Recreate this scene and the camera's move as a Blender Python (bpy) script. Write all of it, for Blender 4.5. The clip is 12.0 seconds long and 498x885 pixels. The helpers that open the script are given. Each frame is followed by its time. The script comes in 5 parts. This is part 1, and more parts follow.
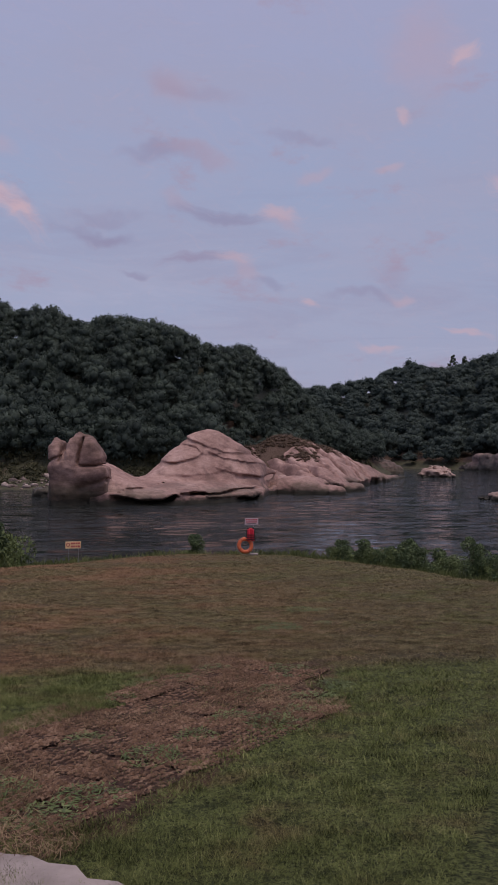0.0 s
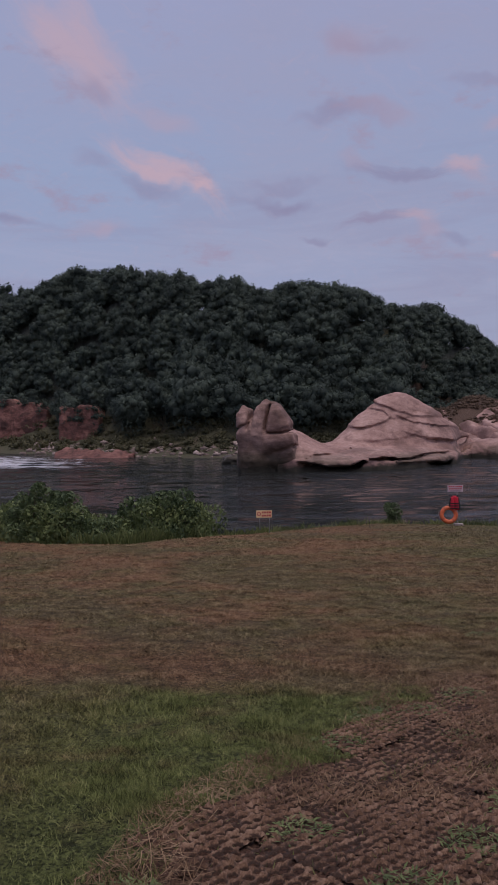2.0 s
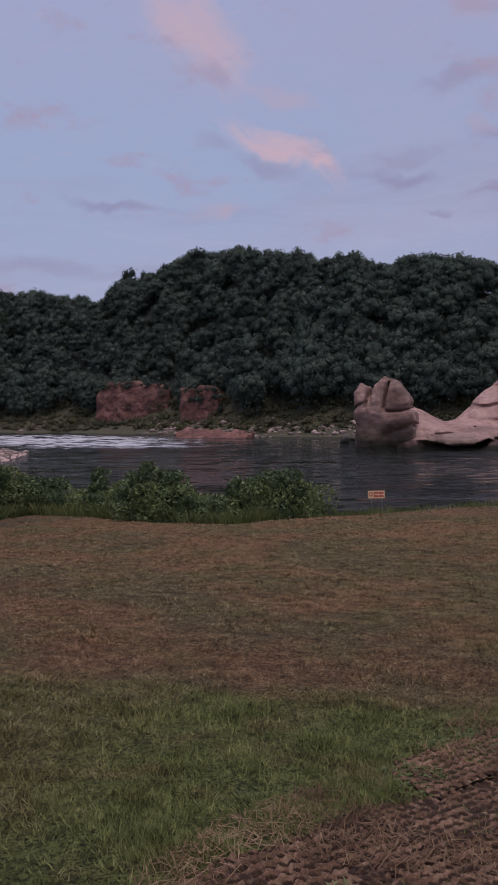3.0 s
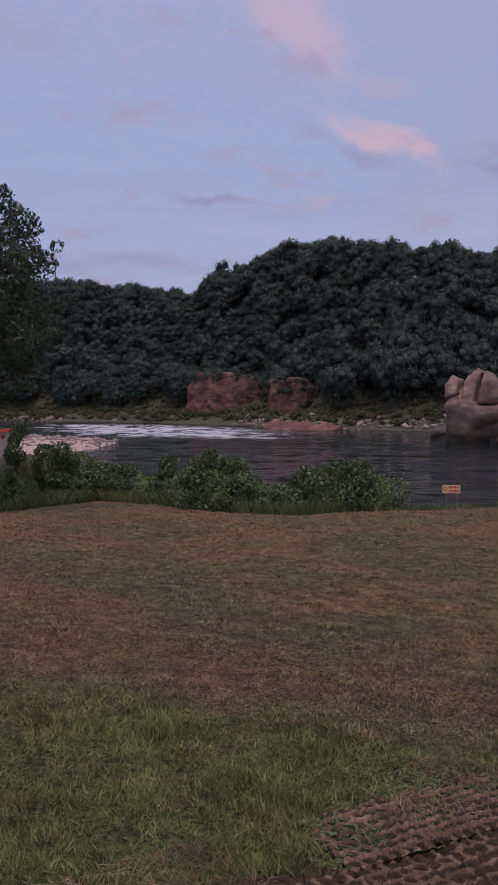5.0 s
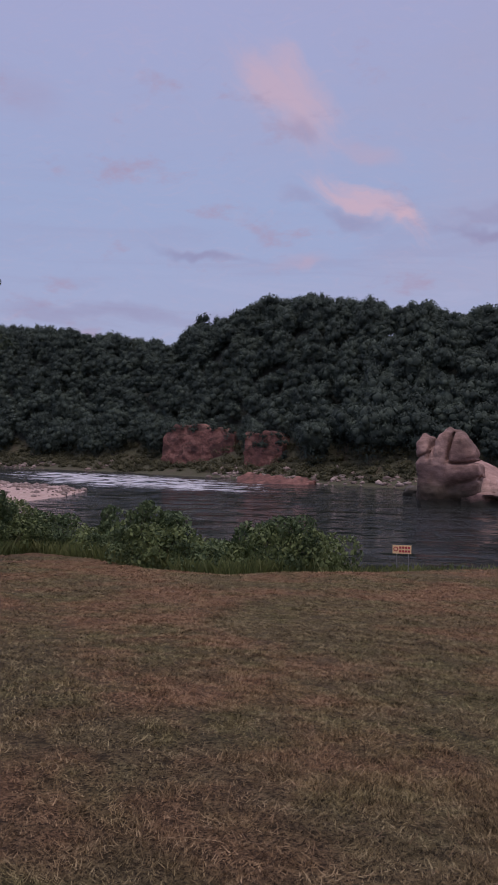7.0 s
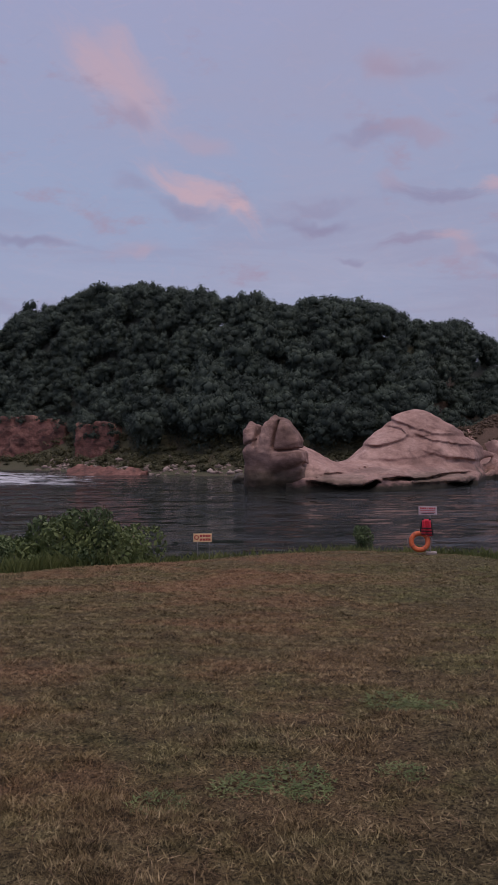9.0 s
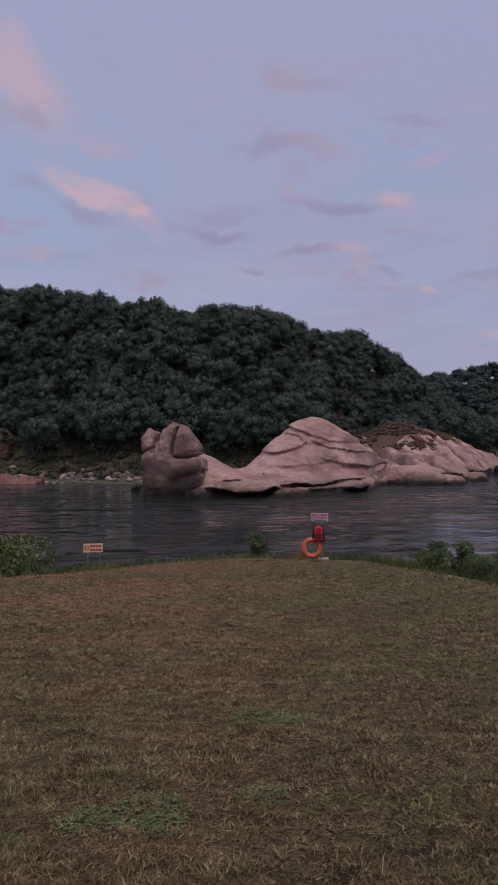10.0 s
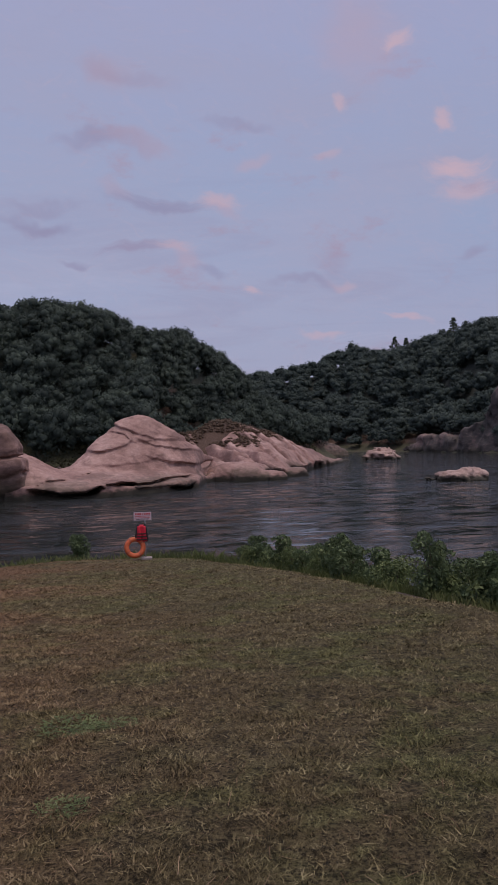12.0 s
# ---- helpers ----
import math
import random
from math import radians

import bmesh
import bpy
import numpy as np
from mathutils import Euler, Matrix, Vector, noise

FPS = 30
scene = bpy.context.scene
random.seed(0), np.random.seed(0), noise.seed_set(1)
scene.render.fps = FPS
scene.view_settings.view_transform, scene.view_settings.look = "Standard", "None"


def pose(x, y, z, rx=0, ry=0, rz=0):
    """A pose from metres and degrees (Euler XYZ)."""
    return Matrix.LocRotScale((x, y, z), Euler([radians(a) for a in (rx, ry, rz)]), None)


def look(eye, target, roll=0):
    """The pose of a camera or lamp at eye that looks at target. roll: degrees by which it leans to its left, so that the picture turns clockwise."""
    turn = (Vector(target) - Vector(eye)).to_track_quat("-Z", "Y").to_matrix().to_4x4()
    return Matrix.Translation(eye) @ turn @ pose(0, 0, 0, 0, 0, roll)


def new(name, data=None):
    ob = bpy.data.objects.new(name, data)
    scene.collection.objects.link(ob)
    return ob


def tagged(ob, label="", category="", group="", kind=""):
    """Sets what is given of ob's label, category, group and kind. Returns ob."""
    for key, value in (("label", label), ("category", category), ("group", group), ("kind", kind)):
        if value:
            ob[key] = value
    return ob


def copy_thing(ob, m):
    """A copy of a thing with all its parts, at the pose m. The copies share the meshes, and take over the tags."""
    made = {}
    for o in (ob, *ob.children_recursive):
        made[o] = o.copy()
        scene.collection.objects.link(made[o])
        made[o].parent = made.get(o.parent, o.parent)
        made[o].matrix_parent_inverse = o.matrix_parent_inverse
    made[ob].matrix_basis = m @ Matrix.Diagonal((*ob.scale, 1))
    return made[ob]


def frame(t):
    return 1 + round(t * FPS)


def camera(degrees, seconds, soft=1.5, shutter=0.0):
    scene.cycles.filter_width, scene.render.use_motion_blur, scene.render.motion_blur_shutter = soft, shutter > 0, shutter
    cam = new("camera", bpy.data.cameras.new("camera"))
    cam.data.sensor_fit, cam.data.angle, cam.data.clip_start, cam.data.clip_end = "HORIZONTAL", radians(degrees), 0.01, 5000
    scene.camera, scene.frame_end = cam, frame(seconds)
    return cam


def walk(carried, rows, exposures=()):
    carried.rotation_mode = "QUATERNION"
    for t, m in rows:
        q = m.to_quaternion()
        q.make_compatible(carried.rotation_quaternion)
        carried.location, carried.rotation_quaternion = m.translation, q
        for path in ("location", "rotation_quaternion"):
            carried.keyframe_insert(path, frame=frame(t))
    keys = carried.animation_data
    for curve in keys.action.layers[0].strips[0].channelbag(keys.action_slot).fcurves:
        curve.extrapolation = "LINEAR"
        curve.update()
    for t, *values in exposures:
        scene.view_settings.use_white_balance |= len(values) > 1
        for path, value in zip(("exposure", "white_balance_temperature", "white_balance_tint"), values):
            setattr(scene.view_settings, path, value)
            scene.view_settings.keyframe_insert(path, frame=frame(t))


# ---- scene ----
# camera: seconds, x, y, z, yaw, pitch, roll
LENS = 36.07
PATH = [
    (0.0, -2.359, -6.740, 6.715, -4.155, 0.635, -0.787),
    (0.5, -2.524, -6.321, 6.701, -0.366, 0.496, -0.186),
    (1.0, -2.679, -5.809, 6.637, 2.052, 0.110, 0.379),
    (1.5, -2.725, -5.246, 6.596, 5.127, -1.073, 0.716),
    (2.0, -2.733, -4.684, 6.587, 9.591, -1.898, 0.808),
    (2.5, -2.626, -4.210, 6.532, 14.197, -2.821, 1.066),
    (3.0, -2.523, -3.803, 6.493, 18.593, -3.243, 1.503),
    (3.2, -2.486, -3.643, 6.482, 19.981, -3.030, 1.073),
    (4.8, -2.037, -2.811, 6.297, 24.763, -3.625, 0.530),
    (5.0, -2.015, -2.665, 6.282, 25.582, -3.635, 0.901),
    (5.5, -1.925, -2.287, 6.266, 27.249, -2.659, 1.152),
    (6.0, -1.780, -1.896, 6.231, 27.076, -1.133, 0.685),
    (6.5, -1.655, -1.425, 6.225, 25.914, -0.087, -0.353),
    (6.7, -1.589, -1.263, 6.216, 25.270, 0.109, -0.583),
    (8.3, -0.724, -0.547, 6.175, 17.223, 0.430, -0.333),
    (8.5, -0.629, -0.467, 6.178, 15.831, 0.187, -0.268),
    (9.0, -0.378, -0.284, 6.188, 12.165, -0.396, 0.381),
    (9.5, -0.205, -0.169, 6.185, 8.591, -0.273, 0.559),
    (10.0, -0.163, -0.031, 6.200, 4.782, 0.084, 0.352),
    (10.5, -0.091, 0.006, 6.210, 0.628, 0.018, 0.007),
    (11.0, -0.040, 0.011, 6.216, -3.360, -0.161, 0.041),
    (11.5, -0.012, -0.004, 6.219, -6.382, -0.367, 0.389),
    (12.0, -0.000, 0.001, 6.208, -8.105, -0.237, 1.062),
]
cam = camera(LENS, 12.0, soft=1.3)
EXPOSURES = [(0.0, 0.05, 6760, 10), (2.5, -0.04, 6540, 11), (3.0, 0.08, 6560, 11), (4.8, 0.14, 6450, 14), (6.5, 0.16, 6400, 14), (8.5, 0.0, 6760, 12), (10.5, 0.05, 6760, 11), (12.0, 0.07, 6670, 10)]
walk(cam, [(t, pose(x, y, z, 90 + p, r, w)) for t, x, y, z, w, p, r in PATH], EXPOSURES)

# ---------------------------------------------------------------- tools
rng = np.random.default_rng(7)
TABLE = rng.random((48, 48, 48)).astype(np.float32)


def vnoise(x, y, z=0.0):
    """Smooth value noise from -1 to 1 on arrays."""
    x, y, z = np.broadcast_arrays(np.asarray(x, float), np.asarray(y, float), np.asarray(z, float))
    xi, yi, zi = np.floor(x).astype(int), np.floor(y).astype(int), np.floor(z).astype(int)
    fx, fy, fz = x - xi, y - yi, z - zi
    fx, fy, fz = fx * fx * (3 - 2 * fx), fy * fy * (3 - 2 * fy), fz * fz * (3 - 2 * fz)
    total = 0
    for a in (0, 1):
        for b in (0, 1):
            for c in (0, 1):
                w = (fx if a else 1 - fx) * (fy if b else 1 - fy) * (fz if c else 1 - fz)
                total = total + w * TABLE[(xi + a) % 48, (yi + b) % 48, (zi + c) % 48]
    return total * 2 - 1


def fbm(x, y, z=0.0, octaves=4, gain=0.5):
    total, amp, k = 0, 1.0, 1.0
    for i in range(octaves):
        total = total + amp * vnoise(x * k + 11.3 * i, y * k + 5.7 * i, np.asarray(z) * k + 3.1 * i)
        amp, k = amp * gain, k * 2.03
    return total


def smooth(a, b, v):
    u = np.clip((np.asarray(v, float) - a) / (b - a), 0, 1)
    return u * u * (3 - 2 * u)


def raw_mesh(name, verts, faces, material, shade=True):
    """A mesh from arrays: verts (n, 3), faces (m, 3 or 4)."""
    me = bpy.data.meshes.new(name)
    verts, faces = np.asarray(verts, np.float32), np.asarray(faces, np.int32)
    me.vertices.add(len(verts))
    me.vertices.foreach_set("co", verts.ravel())
    k = faces.shape[1]
    me.loops.add(faces.size)
    me.loops.foreach_set("vertex_index", faces.ravel())
    me.polygons.add(len(faces))
    me.polygons.foreach_set("loop_start", np.arange(0, faces.size, k, dtype=np.int32))
    me.polygons.foreach_set("loop_total", np.full(len(faces), k, np.int32))
    me.update(calc_edges=True)
    me.validate()
    if shade:
        me.polygons.foreach_set("use_smooth", np.ones(len(me.polygons), bool))
    if material:
        me.materials.append(material)
    return me


def link(name, me, parent=None, label=""):
    ob = new(name, me)
    if parent:
        ob.parent = parent
    if label:
        ob["label"] = label
    return ob


def part(name, bm, material, parent=None, label="", soft=False):
    me = bpy.data.meshes.new(name)
    bm.to_mesh(me)
    bm.free()
    me.materials.append(material)
    if soft:
        me.polygons.foreach_set("use_smooth", np.ones(len(me.polygons), bool))
    return link(name, me, parent, label)


def add_box(bm, sx, sy, sz, m=None, bevel=0.0):
    made = bmesh.ops.create_cube(bm, size=1.0, matrix=(m or Matrix()) @ Matrix.Diagonal((sx, sy, sz, 1)))
    if bevel:
        edges = {e for v in made["verts"] for e in v.link_edges}
        bmesh.ops.bevel(bm, geom=list(edges), offset=bevel, segments=2, affect="EDGES", profile=0.5)
    return bm


def add_rod(bm, a, b, r1, r2=None, sides=10):
    a, b = Vector(a), Vector(b)
    m = Matrix.Translation((a + b) / 2) @ (b - a).to_track_quat("Z", "Y").to_matrix().to_4x4()
    bmesh.ops.create_cone(bm, cap_ends=True, segments=sides, radius1=r1, radius2=r1 if r2 is None else r2, depth=(b - a).length, matrix=m)
    return bm


def grid_mesh(name, xs, ys, zf, material):
    X, Y = np.meshgrid(xs, ys, indexing="ij")
    Z = zf(X, Y)
    n, m = X.shape
    idx = np.arange(n * m).reshape(n, m)
    faces = np.stack([idx[:-1, :-1], idx[1:, :-1], idx[1:, 1:], idx[:-1, 1:]], -1).reshape(-1, 4)
    return raw_mesh(name, np.stack([X, Y, Z], -1).reshape(-1, 3), faces, material)


def surface_net(f, origin, step):
    """The zero surface of the field f on a regular lattice, as verts and quads."""
    inside = f < 0
    n = np.array(f.shape) - 1
    total, count = np.zeros((*n, 3)), np.zeros(n)
    corner = [(a, b, c) for a in (0, 1) for b in (0, 1) for c in (0, 1)]
    def cut(arr, o):
        return arr[o[0]:o[0] + n[0], o[1]:o[1] + n[1], o[2]:o[2] + n[2]]
    for o in corner:
        for axis in range(3):
            if o[axis]:
                continue
            q = list(o)
            q[axis] = 1
            fa, fb = cut(f, o), cut(f, q)
            hit = cut(inside, o) != cut(inside, q)
            u = np.where(hit, fa / np.where(hit, fa - fb, 1), 0)
            for k in range(3):
                total[..., k] += np.where(hit, o[k] + (u if k == axis else 0), 0)
            count += hit
    used = count > 0
    index = np.full(n, -1, int)
    index[used] = np.arange(used.sum())
    base = np.stack(np.nonzero(used), -1)
    verts = (base + total[used] / count[used][:, None]) * step + np.array(origin)
    quads = []
    for axis in range(3):
        b, c = (axis + 1) % 3, (axis + 2) % 3
        lo = [slice(0, n[0]), slice(0, n[1]), slice(0, n[2])]
        hi = list(lo)
        lo[b] = hi[b] = slice(1, n[b])
        lo[c] = hi[c] = slice(1, n[c])
        hi[axis] = slice(1, n[axis] + 1)
        s0, s1 = inside[tuple(lo)], inside[tuple(hi)]
        for flip in (False, True):
            p = np.stack(np.nonzero((s0 & ~s1) if not flip else (~s0 & s1)), -1)
            p[:, b] += 1
            p[:, c] += 1
            ring = []
            for db, dc in ((-1, -1), (0, -1), (0, 0), (-1, 0)):
                w = p.copy()
                w[:, b] += db
                w[:, c] += dc
                ring.append(index[w[:, 0], w[:, 1], w[:, 2]])
            ring = np.stack(ring, -1)
            quads.append(ring[:, ::-1] if flip else ring)
    return verts, np.concatenate(quads)


# ---------------------------------------------------------------- materials
def material(name):
    ma = bpy.data.materials.new(name)
    ma.use_nodes = True
    return ma, ma.node_tree, ma.node_tree.nodes["Principled BSDF"]


def node(tree, kind, **inputs):
    nd = tree.nodes.new(kind)
    for key, value in inputs.items():
        sock = nd.inputs[int(key[1:])] if key[0] == "i" and key[1:].isdigit() else nd.inputs[key.replace("_", " ")]
        if isinstance(value, bpy.types.NodeSocket):
            tree.links.new(value, sock)
        else:
            sock.default_value = value
    return nd


def spot(tree, scale, detail=4, rough=0.55, vector=None, stretch=None, distort=0.0):
    co = vector or node(tree, "ShaderNodeTexCoord").outputs["Object"]
    if stretch:
        co = node(tree, "ShaderNodeMapping", Vector=co, Scale=stretch).outputs[0]
    return node(tree, "ShaderNodeTexNoise", Vector=co, Scale=scale, Detail=detail, Roughness=rough, Distortion=distort).outputs["Fac"]


def ramp(tree, fac, stops):
    nd = node(tree, "ShaderNodeValToRGB", Fac=fac)
    el = nd.color_ramp.elements
    while len(el) < len(stops):
        el.new(0.5)
    for e, (at, col) in zip(el, stops):
        e.position, e.color = at, (*col, 1) if len(col) == 3 else col
    return nd.outputs[0]


def mix(tree, fac, a, b, how="MIX"):
    nd = node(tree, "ShaderNodeMix")
    nd.data_type, nd.blend_type = "RGBA", how
    for sock, value in ((nd.inputs[0], fac), (nd.inputs[6], a), (nd.inputs[7], b)):
        if isinstance(value, bpy.types.NodeSocket):
            tree.links.new(value, sock)
        else:
            sock.default_value = value if not isinstance(value, tuple) or len(value) == 4 else (*value, 1)
    return nd.outputs[2]


def calc(tree, op, a, b=0.0, c=0.0):
    nd = node(tree, "ShaderNodeMath")
    nd.operation = op
    for sock, value in zip(nd.inputs, (a, b, c)):
        if isinstance(value, bpy.types.NodeSocket):
            tree.links.new(value, sock)
        else:
            sock.default_value = value
    return nd.outputs[0]


def between(tree, v, a, b, lo=0.0, hi=1.0):
    nd = node(tree, "ShaderNodeMapRange", i0=v, i1=a, i2=b, i3=lo, i4=hi)
    nd.interpolation_type = "SMOOTHSTEP"
    return nd.outputs[0]


def relief(tree, bsdf, height, strength, distance):
    bump = node(tree, "ShaderNodeBump", Height=height, Strength=strength, Distance=distance)
    tree.links.new(bump.outputs[0], bsdf.inputs["Normal"])


def plain(name, colour, rough=0.6, metal=0.0, vary=0.25, scale=20.0, bump=0.0):
    """A painted, plastic or metal surface with light wear."""
    ma, tr, b = material(name)
    n = spot(tr, scale, 5)
    dark = tuple(c * (1 - vary) for c in colour)
    light = tuple(min(1, c * (1 + vary)) for c in colour)
    tr.links.new(ramp(tr, n, [(0.3, dark), (0.7, light)]), b.inputs["Base Color"])
    tr.links.new(between(tr, spot(tr, scale * 0.4, 3), 0.3, 0.7, rough * 0.85, min(1, rough * 1.15)), b.inputs["Roughness"])
    b.inputs["Metallic"].default_value = metal
    if bump:
        relief(tr, b, spot(tr, scale * 3, 4), 0.4, bump)
    return ma


def leaf_material(name, dark, mid, light, patch=0.12, rough=0.6, each=0.55):
    ma, tr, b = material(name)
    rnd = node(tr, "ShaderNodeNewGeometry").outputs["Random Per Island"]
    big = spot(tr, patch, 3)
    v = calc(tr, "ADD", calc(tr, "MULTIPLY", rnd, each), calc(tr, "MULTIPLY", between(tr, big, 0.3, 0.7), 1 - each))
    tr.links.new(ramp(tr, v, [(0.1, dark), (0.5, mid), (0.95, light)]), b.inputs["Base Color"])
    b.inputs["Roughness"].default_value = rough
    b.inputs["Specular IOR Level"].default_value = 0.25
    tr.nodes.remove(tr.nodes["Material Output"])
    out = tr.nodes.new("ShaderNodeOutputMaterial")
    tl = node(tr, "ShaderNodeBsdfTranslucent", Color=ramp(tr, v, [(0.1, mid), (0.95, light)]))
    ms = node(tr, "ShaderNodeMixShader", Fac=0.22, i1=b.outputs[0], i2=tl.outputs[0])
    tr.links.new(ms.outputs[0], out.inputs[0])
    return ma
# ---------------------------------------------------------------- sky and light
SUN_UP, SUN_TURN = radians(9), radians(140)
world = bpy.data.worlds.new("dusk_sky")
scene.world = world
world.use_nodes = True
wt = world.node_tree
wt.nodes.clear()
way = node(wt, "ShaderNodeTexCoord").outputs["Generated"]
sky = node(wt, "ShaderNodeTexSky")
sky.sky_type, sky.sun_disc = "NISHITA", False
sky.sun_elevation, sky.sun_rotation = SUN_UP, SUN_TURN
height = node(wt, "ShaderNodeSeparateXYZ", Vector=way).outputs[2]
dusk = ramp(wt, height, [(0.0, (0.285, 0.285, 0.45)), (0.16, (0.285, 0.315, 0.49)), (0.30, (0.275, 0.33, 0.515)), (0.5, (0.315, 0.335, 0.525)), (1.0, (0.36, 0.37, 0.54))])
veil = spot(wt, 2.2, 5, 0.6, way, (1.0, 1.0, 3.0))
sideways = node(wt, "ShaderNodeSeparateXYZ", Vector=way).outputs[0]
dusk = mix(wt, calc(wt, "MULTIPLY", between(wt, veil, 0.38, 0.66, 0.0, 0.75), between(wt, sideways, -0.6, -0.1, 0.2, 1.0)), dusk, (0.318, 0.322, 0.475))
bands = spot(wt, 3.2, 6, 0.62, way, (1.0, 1.0, 7.0), 0.8)
low = between(wt, height, 0.42, 0.10)
dusk = mix(wt, calc(wt, "MULTIPLY", between(wt, bands, 0.46, 0.66, 0.0, 0.6), low), dusk, (0.265, 0.262, 0.415))
dusk = mix(wt, calc(wt, "MULTIPLY", between(wt, bands, 0.44, 0.30, 0.0, 0.4), low), dusk, (0.35, 0.36, 0.53))
dusk = mix(wt, 0.012, dusk, sky.outputs[0])


grain = spot(wt, 9.0, 6, 0.62, way, (1.0, 1.0, 2.2))
fine = node(wt, "ShaderNodeTexNoise", Vector=way, Scale=7.0, Detail=4.0, Roughness=0.6)
shift = node(wt, "ShaderNodeVectorMath", i0=fine.outputs["Color"], i1=(0.5, 0.5, 0.5))
shift.operation = "SUBTRACT"
push = node(wt, "ShaderNodeVectorMath", i0=shift.outputs[0])
push.operation = "SCALE"
push.inputs["Scale"].default_value = 0.085
bent = node(wt, "ShaderNodeVectorMath", i0=way, i1=push.outputs[0])
PINK, GREY = (0.535, 0.39, 0.47), (0.235, 0.23, 0.38)


def cloud(base, azimuth, elevation, wide, tall, tilt, pink, weight):
    tint = tuple(p * pink + g * (1 - pink) for p, g in zip(PINK, GREY))
    a, e = radians(azimuth), radians(elevation)
    at = (math.sin(a) * math.cos(e), math.cos(a) * math.cos(e), math.sin(e))
    local = node(wt, "ShaderNodeMapping", Vector=bent.outputs[0], Location=at, Scale=(math.tan(radians(wide)), 0.8, math.tan(radians(tall))))
    local.vector_type = "TEXTURE"
    turn = Euler((0, 0, -a)).to_matrix() @ Euler((e, 0, 0)).to_matrix() @ Euler((0, radians(tilt), 0)).to_matrix()
    local.inputs["Rotation"].default_value = turn.to_euler()
    far = node(wt, "ShaderNodeVectorMath", i0=local.outputs[0])
    far.operation = "LENGTH"
    body = between(wt, far.outputs["Value"], 1.55, 0.0)
    wisp = spot(wt, 0.9, 4, 0.65, local.outputs[0], (1.0, 1.0, 1.6)) if weight > 0.6 else grain
    mass = between(wt, calc(wt, "ADD", body, calc(wt, "MULTIPLY", calc(wt, "SUBTRACT", wisp, 0.5), 1.3)), 0.08, 1.1, 0.0, weight)
    return mix(wt, mass, base, tint)


# drifting clouds: azimuth from +y to the right, elevation, half width, half height, tilt, pink share, weight
dusk = cloud(dusk, -15.6, 17.3, 4.6, 0.95, 30, 1, 0.85)
dusk = cloud(dusk, -13.0, 15.9, 1.3, 0.5, 10, 1, 0.8)
dusk = cloud(dusk, -17.0, 16.4, 2.5, 0.8, 24, 0.1, 0.55)
dusk = cloud(dusk, -20.1, 18.2, 1.8, 0.6, 10, 0.15, 0.4)
dusk = cloud(dusk, -21.3, 24.9, 4.9, 2.4, 48, 0.9, 0.75)
dusk = cloud(dusk, -20.3, 22.5, 1.4, 0.8, 40, 0.2, 0.5)
dusk = cloud(dusk, -15.4, 20.9, 2.5, 0.9, 15, 0.7, 0.42)
dusk = cloud(dusk, -20.2, 13.2, 1.1, 0.5, 0, 0.8, 0.4)
dusk = cloud(dusk, -26.6, 14.4, 3.6, 0.4, 3, 0.1, 0.45)
dusk = cloud(dusk, -2.3, 20.6, 3.8, 0.5, 0, 0.15, 0.3)
dusk = cloud(dusk, -7.2, 16.6, 3.2, 0.5, -5, 0.1, 0.4)
dusk = cloud(dusk, -6.6, 15.4, 2.5, 0.5, -3, 0.1, 0.55)
dusk = cloud(dusk, -1.5, 25.2, 2.5, 1.4, 30, 0.5, 0.45)
dusk = cloud(dusk, 23.5, 19.0, 2.3, 0.9, 8, 1, 0.8)
dusk = cloud(dusk, 24.6, 17.5, 2.2, 0.8, 0, 0.9, 0.65)
dusk = cloud(dusk, 22.4, 21.9, 0.8, 0.8, 0, 0.95, 0.75)
dusk = cloud(dusk, 17.0, 27.5, 3.8, 3.2, 35, 0.6, 0.5)
dusk = cloud(dusk, 19.8, 26.7, 1.0, 0.6, 20, 1, 0.75)
dusk = cloud(dusk, 15.1, 23.5, 0.5, 0.7, 0, 0.95, 0.65)
dusk = cloud(dusk, -2.3, 25.5, 2.1, 0.9, 25, 0.35, 0.5)
dusk = cloud(dusk, 0.6, 24.6, 3.2, 0.6, 12, 0.25, 0.4)
dusk = cloud(dusk, -3.0, 20.9, 4.4, 0.5, 6, 0.1, 0.45)
dusk = cloud(dusk, 0.7, 20.6, 2.3, 0.5, 5, 0.5, 0.42)
dusk = cloud(dusk, 7.7, 22.3, 2.7, 0.4, -4, 0.1, 0.38)
dusk = cloud(dusk, 8.9, 20.2, 1.6, 0.5, -5, 0.7, 0.45)
dusk = cloud(dusk, 13.9, 20.2, 0.9, 0.4, -5, 0.8, 0.5)
dusk = cloud(dusk, -2.0, 17.9, 1.4, 0.5, 10, 0.5, 0.45)
dusk = cloud(dusk, 1.7, 17.5, 4.4, 0.6, 3, 0.05, 0.62)
dusk = cloud(dusk, 6.1, 17.7, 2.0, 0.8, 15, 0.9, 0.7)
dusk = cloud(dusk, 6.9, 16.8, 1.5, 0.6, 30, 0.6, 0.5)
dusk = cloud(dusk, -7.5, 15.5, 3.6, 0.5, 3, 0.05, 0.45)
dusk = cloud(dusk, -0.1, 13.9, 2.5, 0.6, -12, 0.15, 0.75)
dusk = cloud(dusk, 2.4, 14.2, 1.6, 0.5, 10, 0.8, 0.62)
dusk = cloud(dusk, 3.3, 13.1, 1.5, 0.7, 45, 0.6, 0.5)
dusk = cloud(dusk, -4.4, 12.9, 1.4, 0.3, 15, 0.05, 0.6)
dusk = cloud(dusk, 5.5, 12.0, 1.4, 0.4, 5, 0.05, 0.42)
